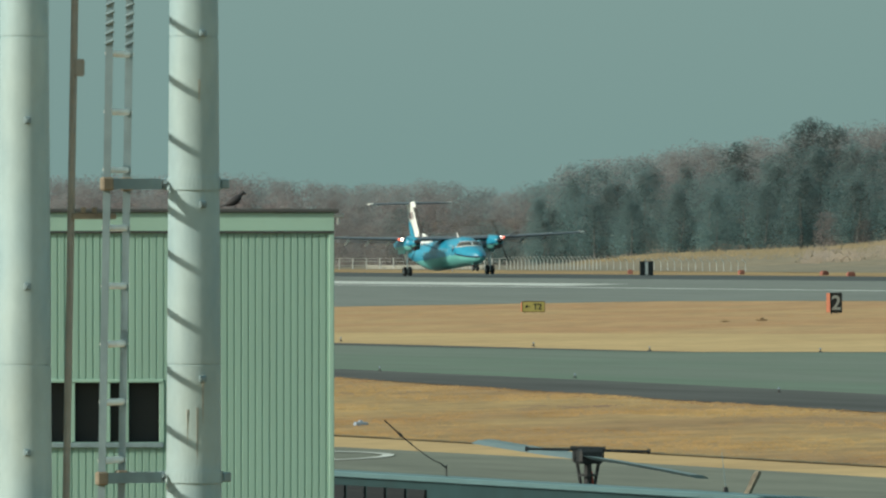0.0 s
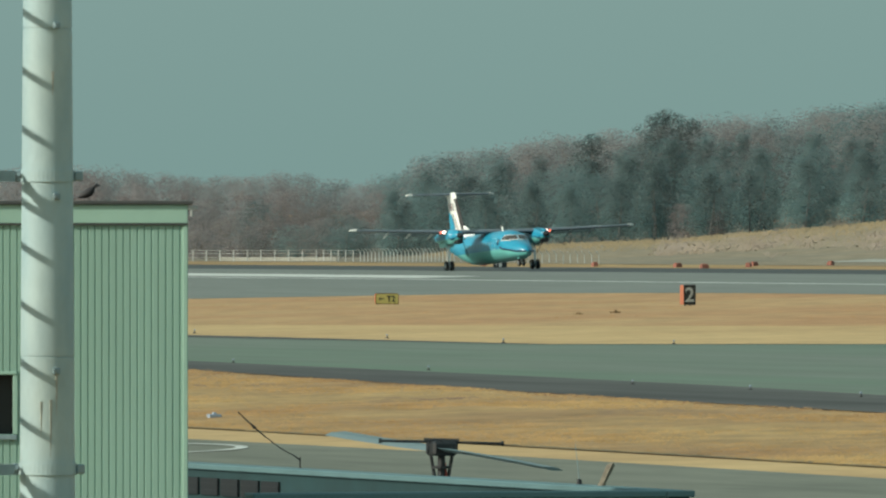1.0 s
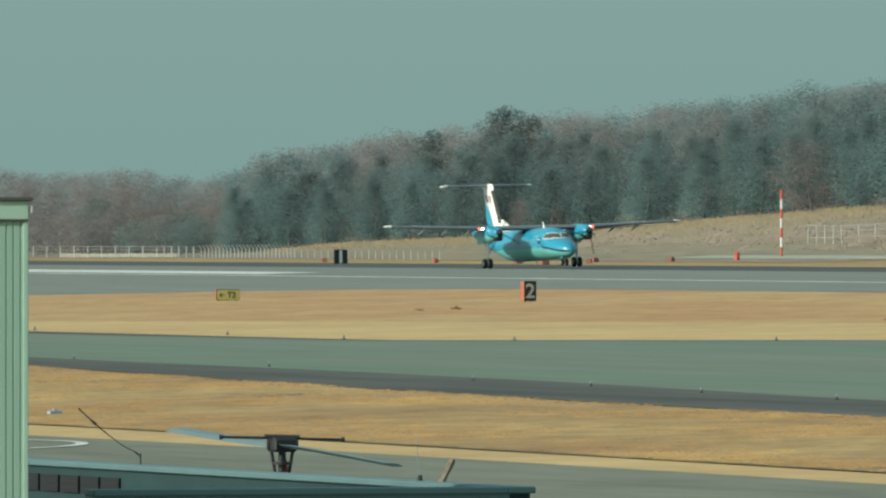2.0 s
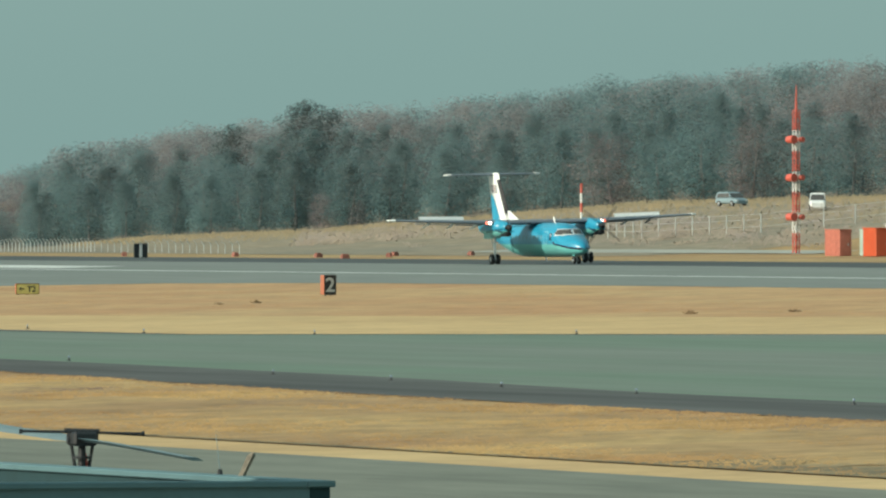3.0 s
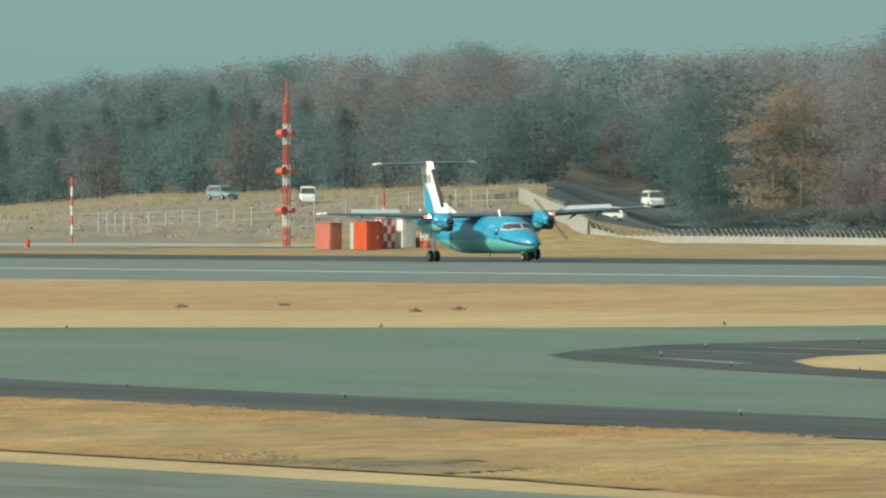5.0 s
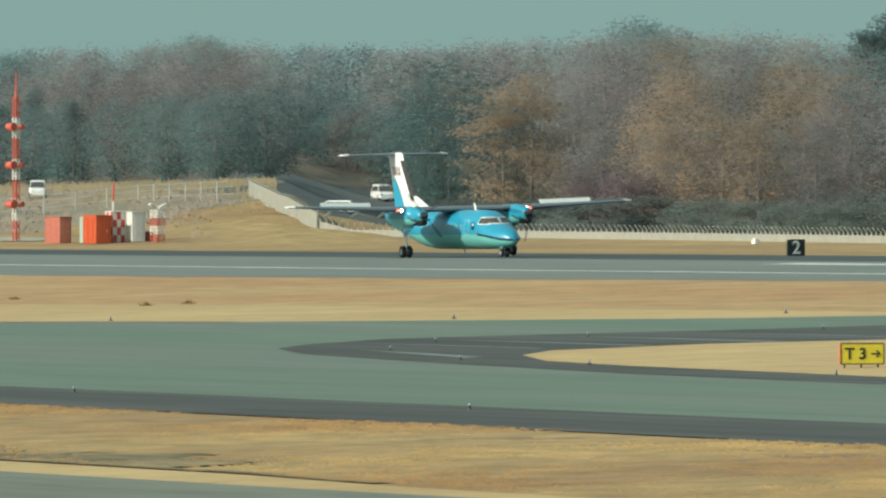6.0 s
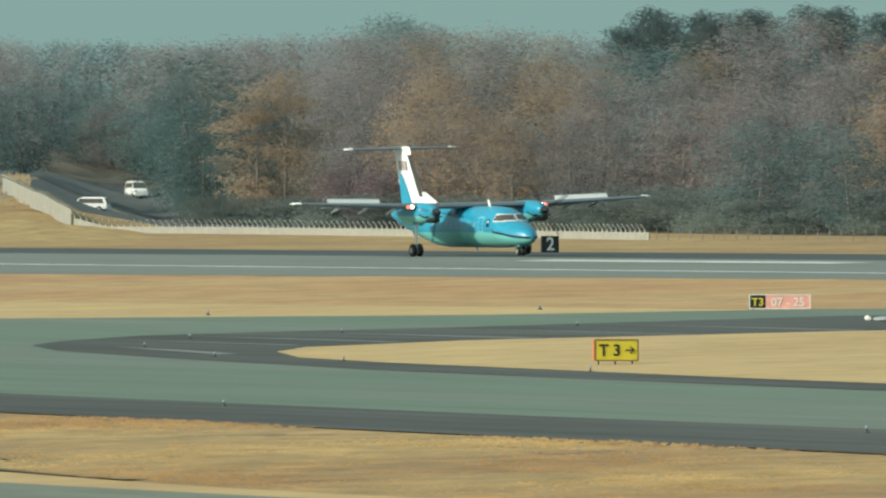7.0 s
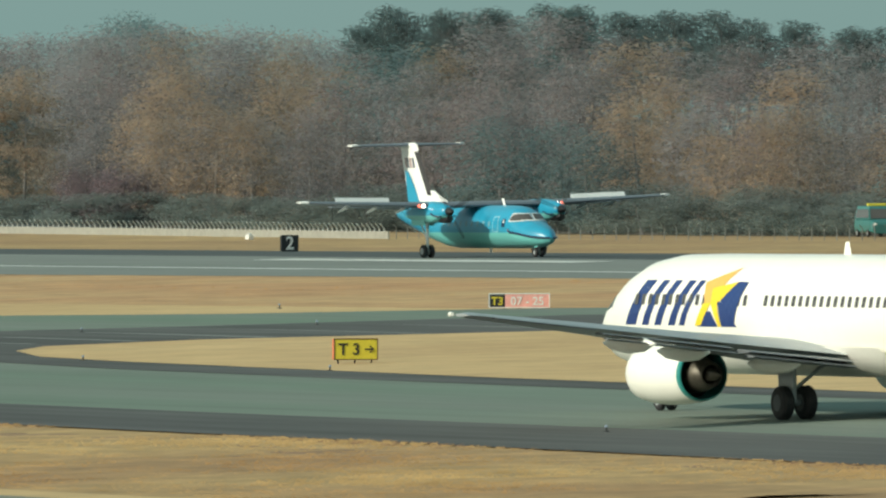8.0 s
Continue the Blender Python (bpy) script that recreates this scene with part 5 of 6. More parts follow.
def cabin(name, label, x, y, lx, ly, tall, material, doors=1, checks=None):
    e = thing(name, label, "container", pose(x, y, height(x, y) + 0.02))
    bm = bmesh.new()
    box(bm, -lx / 2, lx / 2, -ly / 2, ly / 2, 0.0, tall, 0.04)
    part("body", bm, material, e)
    bm = bmesh.new()
    for k in range(int(lx / 0.3)):
        box(bm, -lx / 2 + 0.1 + k * 0.3, -lx / 2 + 0.2 + k * 0.3, -ly / 2 - 0.03, -ly / 2, 0.1, tall - 0.1)
    part("ribs", bm, material, e)
    bm = bmesh.new()
    box(bm, lx / 2, lx / 2 + 0.03, -ly * 0.3, ly * 0.3, 0.08, tall * 0.86, 0.01)
    d = part("door", bm, material, e)
    bm = bmesh.new()
    box(bm, lx / 2 + 0.03, lx / 2 + 0.07, ly * 0.18, ly * 0.24, tall * 0.4, tall * 0.5)
    part("handle", bm, POST_GREY, d)
    bm = bmesh.new()
    box(bm, -lx / 2 - 0.06, lx / 2 + 0.06, -ly / 2 - 0.06, ly / 2 + 0.06, tall, tall + 0.07, 0.02)
    part("roof", bm, material if not checks else MAST_WHITE, e)
    if checks:
        n = 4
        for i in range(n):
            for j in range(4):
                if (i + j) % 2:
                    continue
                bm = bmesh.new()
                box(bm, -lx / 2 + lx * i / n, -lx / 2 + lx * (i + 1) / n, -ly / 2 - 0.05, -ly / 2 - 0.032, tall * j / 4 + 0.02, tall * (j + 1) / 4)
                part("check", bm, checks, e)
                if i < 3:
                    bm = bmesh.new()
                    box(bm, lx / 2 + 0.032, lx / 2 + 0.05, -ly / 2 + ly * i / 3, -ly / 2 + ly * (i + 1) / 3, tall * j / 4 + 0.02, tall * (j + 1) / 4)
                    part("check", bm, checks, e)
    return e


FADED_RED = mat("faded_orange_red", (0.50, 0.17, 0.12), 0.7, var=0.15, scale=2)
BRIGHT_RED = mat("orange_red_paint", (0.58, 0.10, 0.035), 0.6, var=0.12, scale=2)
PALE_GREEN = mat("pale_green_cabinet", (0.42, 0.52, 0.46), 0.6, var=0.1, scale=2)
cabin("equipment_container", "faded orange-red equipment container", -1066.5, 424.6, 3.6, 1.15, 2.35, FADED_RED)
cabin("equipment_cabinet", "narrow pale green equipment cabinet", -1062.6, 425.6, 0.9, 0.6, 2.3, PALE_GREEN)
cabin("equipment_container", "bright orange-red equipment container", -1056.3, 424.3, 3.1, 1.5, 2.5, BRIGHT_RED)
cabin("checkered_shelter", "red and white checkered equipment shelter", -1057.0, 426.3, 1.8, 1.15, 2.75, MAST_WHITE, checks=MAST_RED)
cabin("equipment_shelter", "white equipment shelter with a rounded end", -1055.5, 427.65, 1.6, 1.3, 2.65, MAST_WHITE)
bm = bmesh.new()
box(bm, -0.3, 0.3, -0.35, 0.35, 0, 0.9, 0.05)
ob = tagged(link("generator_box", bm, RUST_RED), "dark red box beside the white shelter", "box")
ob.matrix_basis = pose(-1055.2, 428.8, height(-1055.2, 428.8))


# fences
def fence(name, label, pts, gap, tall, lean, panel=None, thick=0.06, wire=True, steel=None):
    """Posts along a line of (x, y); lean: the slanting tops; panel: a wall slab as well."""
    steel = steel or POST_GREY
    e = thing(name, label, "fence", pose(pts[0][0], pts[0][1], 0))
    o = Vector((pts[0][0], pts[0][1], 0))
    for (xa, ya), (xb, yb) in zip(pts, pts[1:]):
        ln = math.hypot(xb - xa, yb - ya)
        n = max(1, round(ln / gap))
        for i in range(n):
            x, y = xa + (xb - xa) * i / n, ya + (yb - ya) * i / n
            x2, y2 = xa + (xb - xa) * (i + 1) / n, ya + (yb - ya) * (i + 1) / n
            z, z2 = height(x, y), height(x2, y2)
            bm = bmesh.new()
            rod(bm, Vector((x, y, z - 0.3)) - o, Vector((x, y, z + tall)) - o, thick, n=6)
            if lean:
                rod(bm, Vector((x, y, z + tall)) - o, Vector((x + lean * 0.4, y - lean, z + tall + abs(lean) * 0.9)) - o, thick * 0.9, n=6)
            part("post", bm, steel, e)
            if panel:
                bm = bmesh.new()
                d = Vector((x2 - x, y2 - y, 0)).normalized()
                nn = Vector((-d.y, d.x, 0)) * 0.06
                vs = [Vector(q) - o for q in ((x, y, z - 0.3), (x2, y2, z2 - 0.3), (x2, y2, z2 + panel), (x, y, z + panel))]
                loft(bm, [[v + nn for v in vs], [v - nn for v in vs]])
                bmesh.ops.recalc_face_normals(bm, faces=bm.faces)
                part("slab", bm, CONCRETE, e)
            elif wire:
                bm = bmesh.new()
                for k in (0.35, 0.7, 0.97):
                    rod(bm, Vector((x, y, z + tall * k)) - o, Vector((x2, y2, z2 + tall * k)) - o, 0.014, n=4)
                part("wire", bm, steel, e)
    return e


fence("wire_fence", "wire fence on steel posts along the bank", [(-1182, 446), (-1170, 445), (-1148, 449), (-1137, 461), (-1118, 463)], 3.0, 1.9, 0.0)
fence("slab_fence", "pale concrete slab fence running down the bank", [(-1126, 468), (-1108, 462), (-1088, 455.5), (-1063, 448.5)], 2.0, 1.35, 0.28, panel=1.35)
fence("slab_fence", "low pale concrete slab fence with slanting posts", [(-1062.5, 448.6), (-1040, 452), (-1000, 452), (-938, 447)], 1.1, 0.85, 0.42, panel=0.62)
fence("wire_fence", "grey wire fence before the woods", [(-937, 447.2), (-900, 452), (-820, 462), (-700, 470)], 1.7, 0.95, 0.3, thick=0.035, wire=False, steel=POST_DARK)
fence("white_post_fence", "white posts with slanting tops along the airfield edge", [(-1299, 420.5), (-1277, 423.8)], 0.9, 1.05, 0.4, thick=0.055, wire=False)
fence("white_post_fence", "spaced white posts with slanting tops along the airfield edge", [(-1277, 423.8), (-1208, 417)], 3.2, 0.95, 0.35, thick=0.045, wire=False)
fence("wire_fence", "thin wire fence on pale posts at the airfield edge", [(-1420, 416), (-1347, 416.5), (-1318, 421.6), (-1299, 420.5)], 3.2, 1.25, 0.0)
fence("low_white_wall", "low white wall at the airfield edge", [(-1345, 419), (-1318, 424)], 3.0, 0.4, 0.0, panel=0.40)


# parked vehicles
CAR_WHITE = mat("white_car_paint", (0.80, 0.81, 0.79), 0.25, var=0.03, scale=2)
CAR_TEAL = mat("dark_teal_paint", (0.04, 0.16, 0.15), 0.35, var=0.1, scale=2)
CAR_SLATE = mat("slate_blue_car_paint", (0.22, 0.30, 0.33), 0.3, var=0.05, scale=2)


def car(name, label, x, y, yaw, paint, length, width, tall, bonnet, group="parked cars"):
    e = thing(name, label, "car", pose(x, y, height(x, y) + 0.07, 0, 0, yaw), group)
    h, w = length / 2, width / 2
    bm = bmesh.new()
    loft(bm, [oval(q, ww, 0.28, zz, 16, 4.5) for q, ww, zz in ((-h, w * 0.86, tall * 0.52), (-h + 0.15, w * 0.97, tall * 0.60), (0, w, tall * 0.62), (h - 0.5, w * 0.97, tall * 0.58), (h - 0.1, w * 0.9, tall * 0.48), (h, w * 0.8, tall * 0.40))])
    body = part("body", bm, paint, e, smooth=False)
    bm = bmesh.new()
    f = h - bonnet
    loft(bm, [[Vector((a, -ww, z)), Vector((b, -ww, z)), Vector((b, ww, z)), Vector((a, ww, z))] for z, a, b, ww in ((tall * 0.58, -h + 0.1, f, w * 0.95), (tall * 0.92, -h + 0.35, f - 0.55, w * 0.82), (tall, -h + 0.5, f - 0.8, w * 0.74))])
    part("cabin", bm, paint, e)
    for s in (1, -1):
        bm = bmesh.new()
        vs = [(-h + 0.4, tall * 0.62), (f - 0.2, tall * 0.62), (f - 0.62, tall * 0.90), (-h + 0.55, tall * 0.90)]
        bm.faces.new([bm.verts.new((a, s * (w * (0.955 if z < tall * 0.7 else 0.835) + 0.012), z)) for a, z in (vs if s < 0 else vs[::-1])])
        part("side_window", bm, GLASS, e)
        for q in (h * 0.62, -h * 0.6):
            bm = bmesh.new()
            rod(bm, (q, s * (w - 0.18), 0.31), (q, s * (w + 0.01), 0.31), 0.31, n=16)
            wh = part("wheel", bm, BLACK, e)
            bm = bmesh.new()
            rod(bm, (q, s * (w + 0.01), 0.31), (q, s * (w + 0.03), 0.31), 0.18, n=12)
            part("rim", bm, STEEL, wh)
        bm = bmesh.new()
        box(bm, h - 0.16, h + 0.0, s * w * 0.62 - 0.14, s * w * 0.62 + 0.14, tall * 0.36, tall * 0.45, 0.02)
        part("headlight", bm, SIGN_WHITE, e)
    for a0, z0, a1, z1 in ((f + 0.02, tall * 0.60, f - 0.53, tall * 0.91), (-h + 0.08, tall * 0.60, -h + 0.33, tall * 0.91)):
        bm = bmesh.new()
        sg = 0.015 if a0 > 0 else -0.015
        vs = [(a0 + sg, -w * 0.86, z0), (a0 + sg, w * 0.86, z0), (a1 + sg, w * 0.74, z1), (a1 + sg, -w * 0.74, z1)]
        bm.faces.new([bm.verts.new(v) for v in (vs if sg > 0 else vs[::-1])])
        part("windscreen", bm, GLASS, e)
    return e


car("minivan", "white minivan parked on the bank", -1181.4, 468.1, -20, CAR_WHITE, 4.2, 1.7, 1.75, 0.8)
car("hatchback", "slate blue car parked on the bank", -1223.0, 475.1, 12, CAR_SLATE, 4.0, 1.7, 1.5, 0.9)
car("hatchback", "white hatchback parked beside the slab fence", -1121.1, 474.7, 235, CAR_WHITE, 4.3, 1.75, 1.5, 1.0)
car("minivan", "white minivan parked on the access road", -1257.0, 538.0, -10, CAR_WHITE, 4.4, 1.75, 1.85, 0.7)
tk = car("utility_truck", "dark teal utility truck with a yellow beacon bar", -915.5, 480.0, -12, CAR_TEAL, 5.2, 2.1, 2.5, 0.6)
bm = bmesh.new()
box(bm, 0.4, 0.75, -0.8, 0.8, 2.5, 2.72, 0.04)
part("beacon_bar", bm, SIGN_YELLOW, tk, "yellow beacon bar")
bm = bmesh.new()
box(bm, -0.35, 0.35, -0.25, 0.25, 0, 0.4, 0.05)
box(bm, -0.2, 0.2, -0.18, 0.18, 0.38, 0.52, 0.05)
ob = tagged(link("white_marker_box", bm, MAST_WHITE), "small white box on the grass by the fence", "box")
ob.matrix_basis = pose(-950.0, 440.0, height(-950, 440))

bm = bmesh.new()
box(bm, -0.2, 0.2, -0.28, 0.28, -0.05, 0.16, 0.03)
box(bm, -0.12, 0.12, -0.08, 0.08, 0.14, 0.24, 0.02)
ob = tagged(link("cable_pit_cover", bm, LENS), "small pale blue-grey pit cover in the grass", "cover")
ob.matrix_basis = pose(-522.1, 162.4, height(-522.1, 162.4))


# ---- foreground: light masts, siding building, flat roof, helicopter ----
# weathered white paint, darkened and blued to carry the masts' cool shade
MAST_PAINT = mat("weathered_shade_blued_mast_paint", (0.33, 0.49, 0.545), 0.5, var=0.16, scale=3.2, stretch=(1, 1, 0.5), second=(0.36, 0.45, 0.44), mix_scale=1.6)
RUST = mat("rust_streak", (0.25, 0.21, 0.155), 0.8, var=0.3, scale=8)
RUST_STAIN = mat("rust_stain", (0.4, 0.41, 0.36), 0.8, var=0.3, scale=12)
ALU = mat("weathered_aluminium", (0.23, 0.315, 0.34), 0.5, 0.1, var=0.15, scale=6)
ALU_BRIGHT = mat("bright_rung_metal", (0.86, 0.88, 0.86), 0.5, 0.0, var=0.1, scale=6)
PIPE = mat("brownish_conduit", (0.30, 0.285, 0.25), 0.6, 0.1, var=0.15, scale=5)
SIDING = mat("pale_green_siding", (0.272, 0.435, 0.358), 0.55, var=0.06, scale=0.8, stretch=(1, 1, 0.2), second=(0.255, 0.405, 0.338), mix_scale=0.25)
FASCIA = mat("light_green_fascia", (0.32, 0.495, 0.41), 0.5, var=0.06, scale=1.0)
DARK_TRIM = mat("dark_roof_edge", (0.06, 0.065, 0.065), 0.7, var=0.15, scale=2)
VOID = mat("dark_window_glass", (0.010, 0.011, 0.014), 0.5, var=0.05)
CLAD = mat("dark_teal_cladding", (0.011, 0.042, 0.047), 0.9, var=0.2, scale=0.6)
CAP = mat("pale_blue_coping", (0.1, 0.185, 0.2), 0.5, var=0.1, scale=0.8)
RIGHT = Vector((0.302, 0.953, 0))     # across the view, towards its right
FWD = Vector((-0.953, 0.302, 0))      # along the view


def mast_pole(x, y, label, lugs, flip=0.0):
    g = height(x, y)
    e = thing("light_mast", label, "mast", pose(x, y, g))
    zs = [-0.3, 4.0, 9.0, 11.37 - g, 13.07 - g, 15.0, 21.0]
    for i, (a, b) in enumerate(zip(zs, zs[1:])):
        bm = bmesh.new()
        ra, rb = 0.144 - (a + g - 10.67) * 0.0068, 0.144 - (b + g - 10.67) * 0.0068
        loft(bm, [[Vector((r * math.cos(6.28319 * k / 64), r * math.sin(6.28319 * k / 64), z)) for k in range(64)] for z, r in ((a, ra), (b - 0.010, rb), (b - 0.008, rb - 0.004), (b, rb - 0.004))])
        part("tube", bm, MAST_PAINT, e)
    # small bolt lugs and rust streaks
    for z in lugs:
        bm = bmesh.new()
        p = -FWD * 0.142 + RIGHT * (0.02 + flip)
        zz = z - g
        box(bm, -0.014, 0.014, -0.018, 0.018, -0.018, 0.018, 0.005, m=Matrix.Translation(p + Vector((0, 0, zz))))
        rod(bm, p + Vector((0, 0, zz)), p + Vector((0, 0, zz)) - FWD * 0.03 + RIGHT * 0.01, 0.012, n=8)
        part("bolt_lug", bm, ALU, e)
    return e


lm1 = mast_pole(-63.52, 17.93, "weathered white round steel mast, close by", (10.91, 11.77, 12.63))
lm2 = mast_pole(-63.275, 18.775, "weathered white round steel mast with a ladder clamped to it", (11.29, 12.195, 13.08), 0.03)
g2 = height(-63.28, 18.76)
for side, z0, ln in ((0.02, 10.84, 0.30), (-0.03, 10.95, 0.18), (0.05, 11.05, 0.26), (0.03, 12.72, 0.12)):
    bm = bmesh.new()
    for j in range(6):
        z = z0 + ln * j / 6
        rr = 0.1445 - (z - 10.67) * 0.0068
        a = math.asin(side / rr)
        c = (RIGHT * math.sin(a) - FWD * math.cos(a)) * rr
        w = 0.006 * (0.4 + 0.9 * j / 6)
        box(bm, -w, w, -w, w, z - g2, z - g2 + ln / 6 + 0.002, m=Matrix.Translation(c * 0.978))
    part("rust_streak", bm, RUST_STAIN, lm2)
for z in (10.78, 12.30):
    # clamp band, bolt ears and the arm that holds the ladder
    bm = bmesh.new()
    r = 0.147 - (z - 10.67) * 0.0068
    loft(bm, [[Vector((rr * math.cos(6.28319 * k / 40), rr * math.sin(6.28319 * k / 40), zz)) for k in range(40)] for zz, rr in ((z - g2 - 0.03, r), (z - g2 - 0.03, r + 0.006), (z - g2 + 0.03, r + 0.006), (z - g2 + 0.03, r))])
    c = part("clamp", bm, MAST_PAINT, lm2)
    bm = bmesh.new()
    a = RIGHT * (r + 0.02) + Vector((0, 0, z - g2))
    box(bm, -0.03, 0.03, -0.022, 0.022, -0.025, 0.025, 0.006, m=Matrix.Translation(a))
    part("clamp_ear", bm, ALU, c)
    bm = bmesh.new()
    a = -RIGHT * (r + 0.012) + Vector((0, 0, z - g2))
    box(bm, -0.03, 0.03, -0.022, 0.022, -0.03, 0.03, 0.006, m=Matrix.Translation(a))
    rod(bm, a + Vector((0, 0, 0.0)), a - FWD * 0.06 + Vector((0, 0, 0.01)), 0.012, n=8)
    part("clamp_ear", bm, ALU, c)

# ladder: rails, rungs and arms
lx = Vector((-63.28, 18.76, 0)) - RIGHT * 0.385 - FWD * 0.16
lad = thing("ladder", "weathered aluminium ladder fixed beside the round mast", "ladder", pose(lx.x, lx.y, g2))
LEAN = RIGHT * 0.0175
RUN = (RIGHT * 0.092 + FWD * 0.43)    # from one rail to the other


def ladder_at(z):
    return LEAN * (z - 12.0)


for k in (-0.5, 0.5):
    bm = bmesh.new()
    a, b = ladder_at(6.0) + RUN * k + Vector((0, 0, 6.0 - g2)), ladder_at(15.0) + RUN * k + Vector((0, 0, 15.0 - g2))
    q = 0.019
    loft(bm, [[p + RIGHT * q * i + FWD * 0.03 * j for i, j in ((-1, -1), (1, -1), (1, 1), (-1, 1))] for p in (a, b)])
    bmesh.ops.recalc_face_normals(bm, faces=bm.faces)
    part("rail", bm, ALU, lad)
for i in range(-12, 9):
    z = 12.373 + 0.3005 * i
    bm = bmesh.new()
    c = ladder_at(z) + Vector((0, 0, z - g2))
    rod(bm, c - RUN * 0.56, c + RUN * 0.56, 0.018, n=10)
    part("rung", bm, ALU_BRIGHT, lad, "bright worn metal rung")
for z in (10.78, 12.30):
    bm = bmesh.new()
    c = ladder_at(z) + Vector((0, 0, z - g2))
    for k in (-0.5, 0.5):
        a = c + RUN * k
        b = RIGHT * 0.235 + FWD * (0.10 + 0.05 * k) + Vector((0, 0, z - g2))
        loft(bm, [[p + Vector((0, 0, 0.028 * j)) + FWD * 0.008 * i for i, j in ((-1, -1), (1, -1), (1, 1), (-1, 1))] for p in (a, b)])
    rod(bm, c - RUN * 0.6, c + RUN * 0.6, 0.02, n=8)
    bmesh.ops.recalc_face_normals(bm, faces=bm.faces)
    part("arm", bm, ALU, lad)
    for k in (-0.5, 0.5):
        bm = bmesh.new()
        box(bm, -0.03, 0.03, -0.03, 0.03, -0.035, 0.035, 0.008, m=Matrix.Translation(c + RUN * k - FWD * 0.03))
        part("bracket", bm, RUST, lad, "rusty bracket")
for z0 in (13.02, 13.07, 13.12, 13.17, 13.22):
    for k in (-0.5, 0.5):
        bm = bmesh.new()
        c = ladder_at(z0) + RUN * k + Vector((0, 0, z0 - g2))
        rod(bm, c - RIGHT * 0.022 - FWD * 0.032, c + RIGHT * 0.022 - FWD * 0.032 + Vector((0, 0, 0.02)), 0.009, n=8)
        part("wrapping", bm, ALU, lad)

# conduit with its box
cx = Vector((-63.28, 18.76, 0)) - RIGHT * 0.624
con = thing("conduit", "thin brownish conduit pipe with a small junction box", "pipe", pose(cx.x, cx.y, g2))
bm = bmesh.new()
rod(bm, LEAN * -6 + Vector((0, 0, 6 - g2)), LEAN * 3 + Vector((0, 0, 15 - g2)), 0.019, n=12)
part("pipe", bm, PIPE, con)
bm = bmesh.new()
box(bm, -0.04, 0.04, 0.012, 0.066, 12.86 - g2, 12.95 - g2, 0.008)
part("junction_box", bm, PIPE, con)
bm = bmesh.new()
c = Vector((0, 0, 12.13 - g2))
box(bm, -0.03, 0.03, 0.0, 0.24, -0.012, 0.022, 0.005, m=Matrix.Translation(c))
for k in (0.06, 0.12, 0.18):
    rod(bm, c + Vector((0.03, k, 0.02)), c + Vector((0.03, k, 0.05)), 0.014, n=8)
part("pipe_bracket", bm, RUST, con)

# building with pale green ribbed siding; its corner and the line of its long face
BC = Vector((-214.994, 66.352, 0))
BL = Vector((-0.2835, -0.9590, 0))    # along the face, leftwards
BN = Vector((0.9590, -0.2835, 0))     # out of the face
BM = Matrix(((BL.x, BN.x, 0, BC.x), (BL.y, BN.y, 0, BC.y), (0, 0, 1, 0), (0, 0, 0, 1)))   # x along the face, y outwards
siding = thing("siding_building", "building clad in pale green ribbed metal siding", "building", BM)
LONG, DEEP, Z0, ZTOP = 12.0, 3.6, 1.3, 12.19


def ribbed(u0, u1, z0, z1, pitch=0.125):
    bm = bmesh.new()
    prof, u = [], u0
    while u < u1 - 1e-6:
        w = min(pitch, u1 - u)
        prof += [(u, 0.0), (u + w * 0.72, 0.0), (u + w * 0.80, -0.016), (u + w * 0.92, -0.016)]
        u += w
    prof.append((u1, 0.0))
    lo = [bm.verts.new((a, d, z0)) for a, d in prof]
    hi = [bm.verts.new((a, d, z1)) for a, d in prof]
    for i in range(len(prof) - 1):
        bm.faces.new((lo[i], hi[i], hi[i + 1], lo[i + 1]))
    bmesh.ops.recalc_face_normals(bm, faces=bm.faces)
    return bm


WIN = (3.05, 6.6, 8.46, 9.52)
bm = bmesh.new()
box(bm, 0.02, LONG, -DEEP, -0.6, Z0, ZTOP + 0.3)
box(bm, 0.02, WIN[0] - 0.02, -0.6, -0.04, Z0, ZTOP + 0.3)
box(bm, WIN[1] + 0.02, LONG, -0.6, -0.04, Z0, ZTOP + 0.3)
box(bm, WIN[0] - 0.02, WIN[1] + 0.02, -0.6, -0.04, Z0, WIN[2] - 0.02)
box(bm, WIN[0] - 0.02, WIN[1] + 0.02, -0.6, -0.04, WIN[3] + 0.02, ZTOP + 0.3)
part("wall", bm, SIDING, siding)
u = 0.0
while u < LONG:
    v = min(LONG, u + 1.0)
    spans = [(Z0, WIN[2]), (WIN[3], ZTOP)] if (u >= WIN[0] - 0.1 and v <= WIN[1] + 0.5) else [(Z0, ZTOP)]
    for a, b in spans:
        part("siding_panel", ribbed(u, v, a, b), SIDING, siding)
    u = v
bm = bmesh.new()
box(bm, -0.03, 0.06, -0.05, 0.035, Z0, ZTOP, 0.01)
part("corner_trim", bm, FASCIA, siding)
bm = bmesh.new()
box(bm, -0.03, LONG, -0.03, 0.05, ZTOP, ZTOP + 0.33, 0.01)
part("fascia", bm, FASCIA, siding, "light green fascia board")
bm = bmesh.new()
box(bm, -0.03, LONG, 0.0, 0.062, ZTOP - 0.035, ZTOP, 0.005)
part("drip_edge", bm, DARK_TRIM, siding)
bm = bmesh.new()
box(bm, -0.12, LONG, -DEEP - 0.1, 0.12, ZTOP + 0.33, ZTOP + 0.40, 0.012)
part("roof", bm, DARK_TRIM, siding, "thin dark roof edge")
bm = bmesh.new()
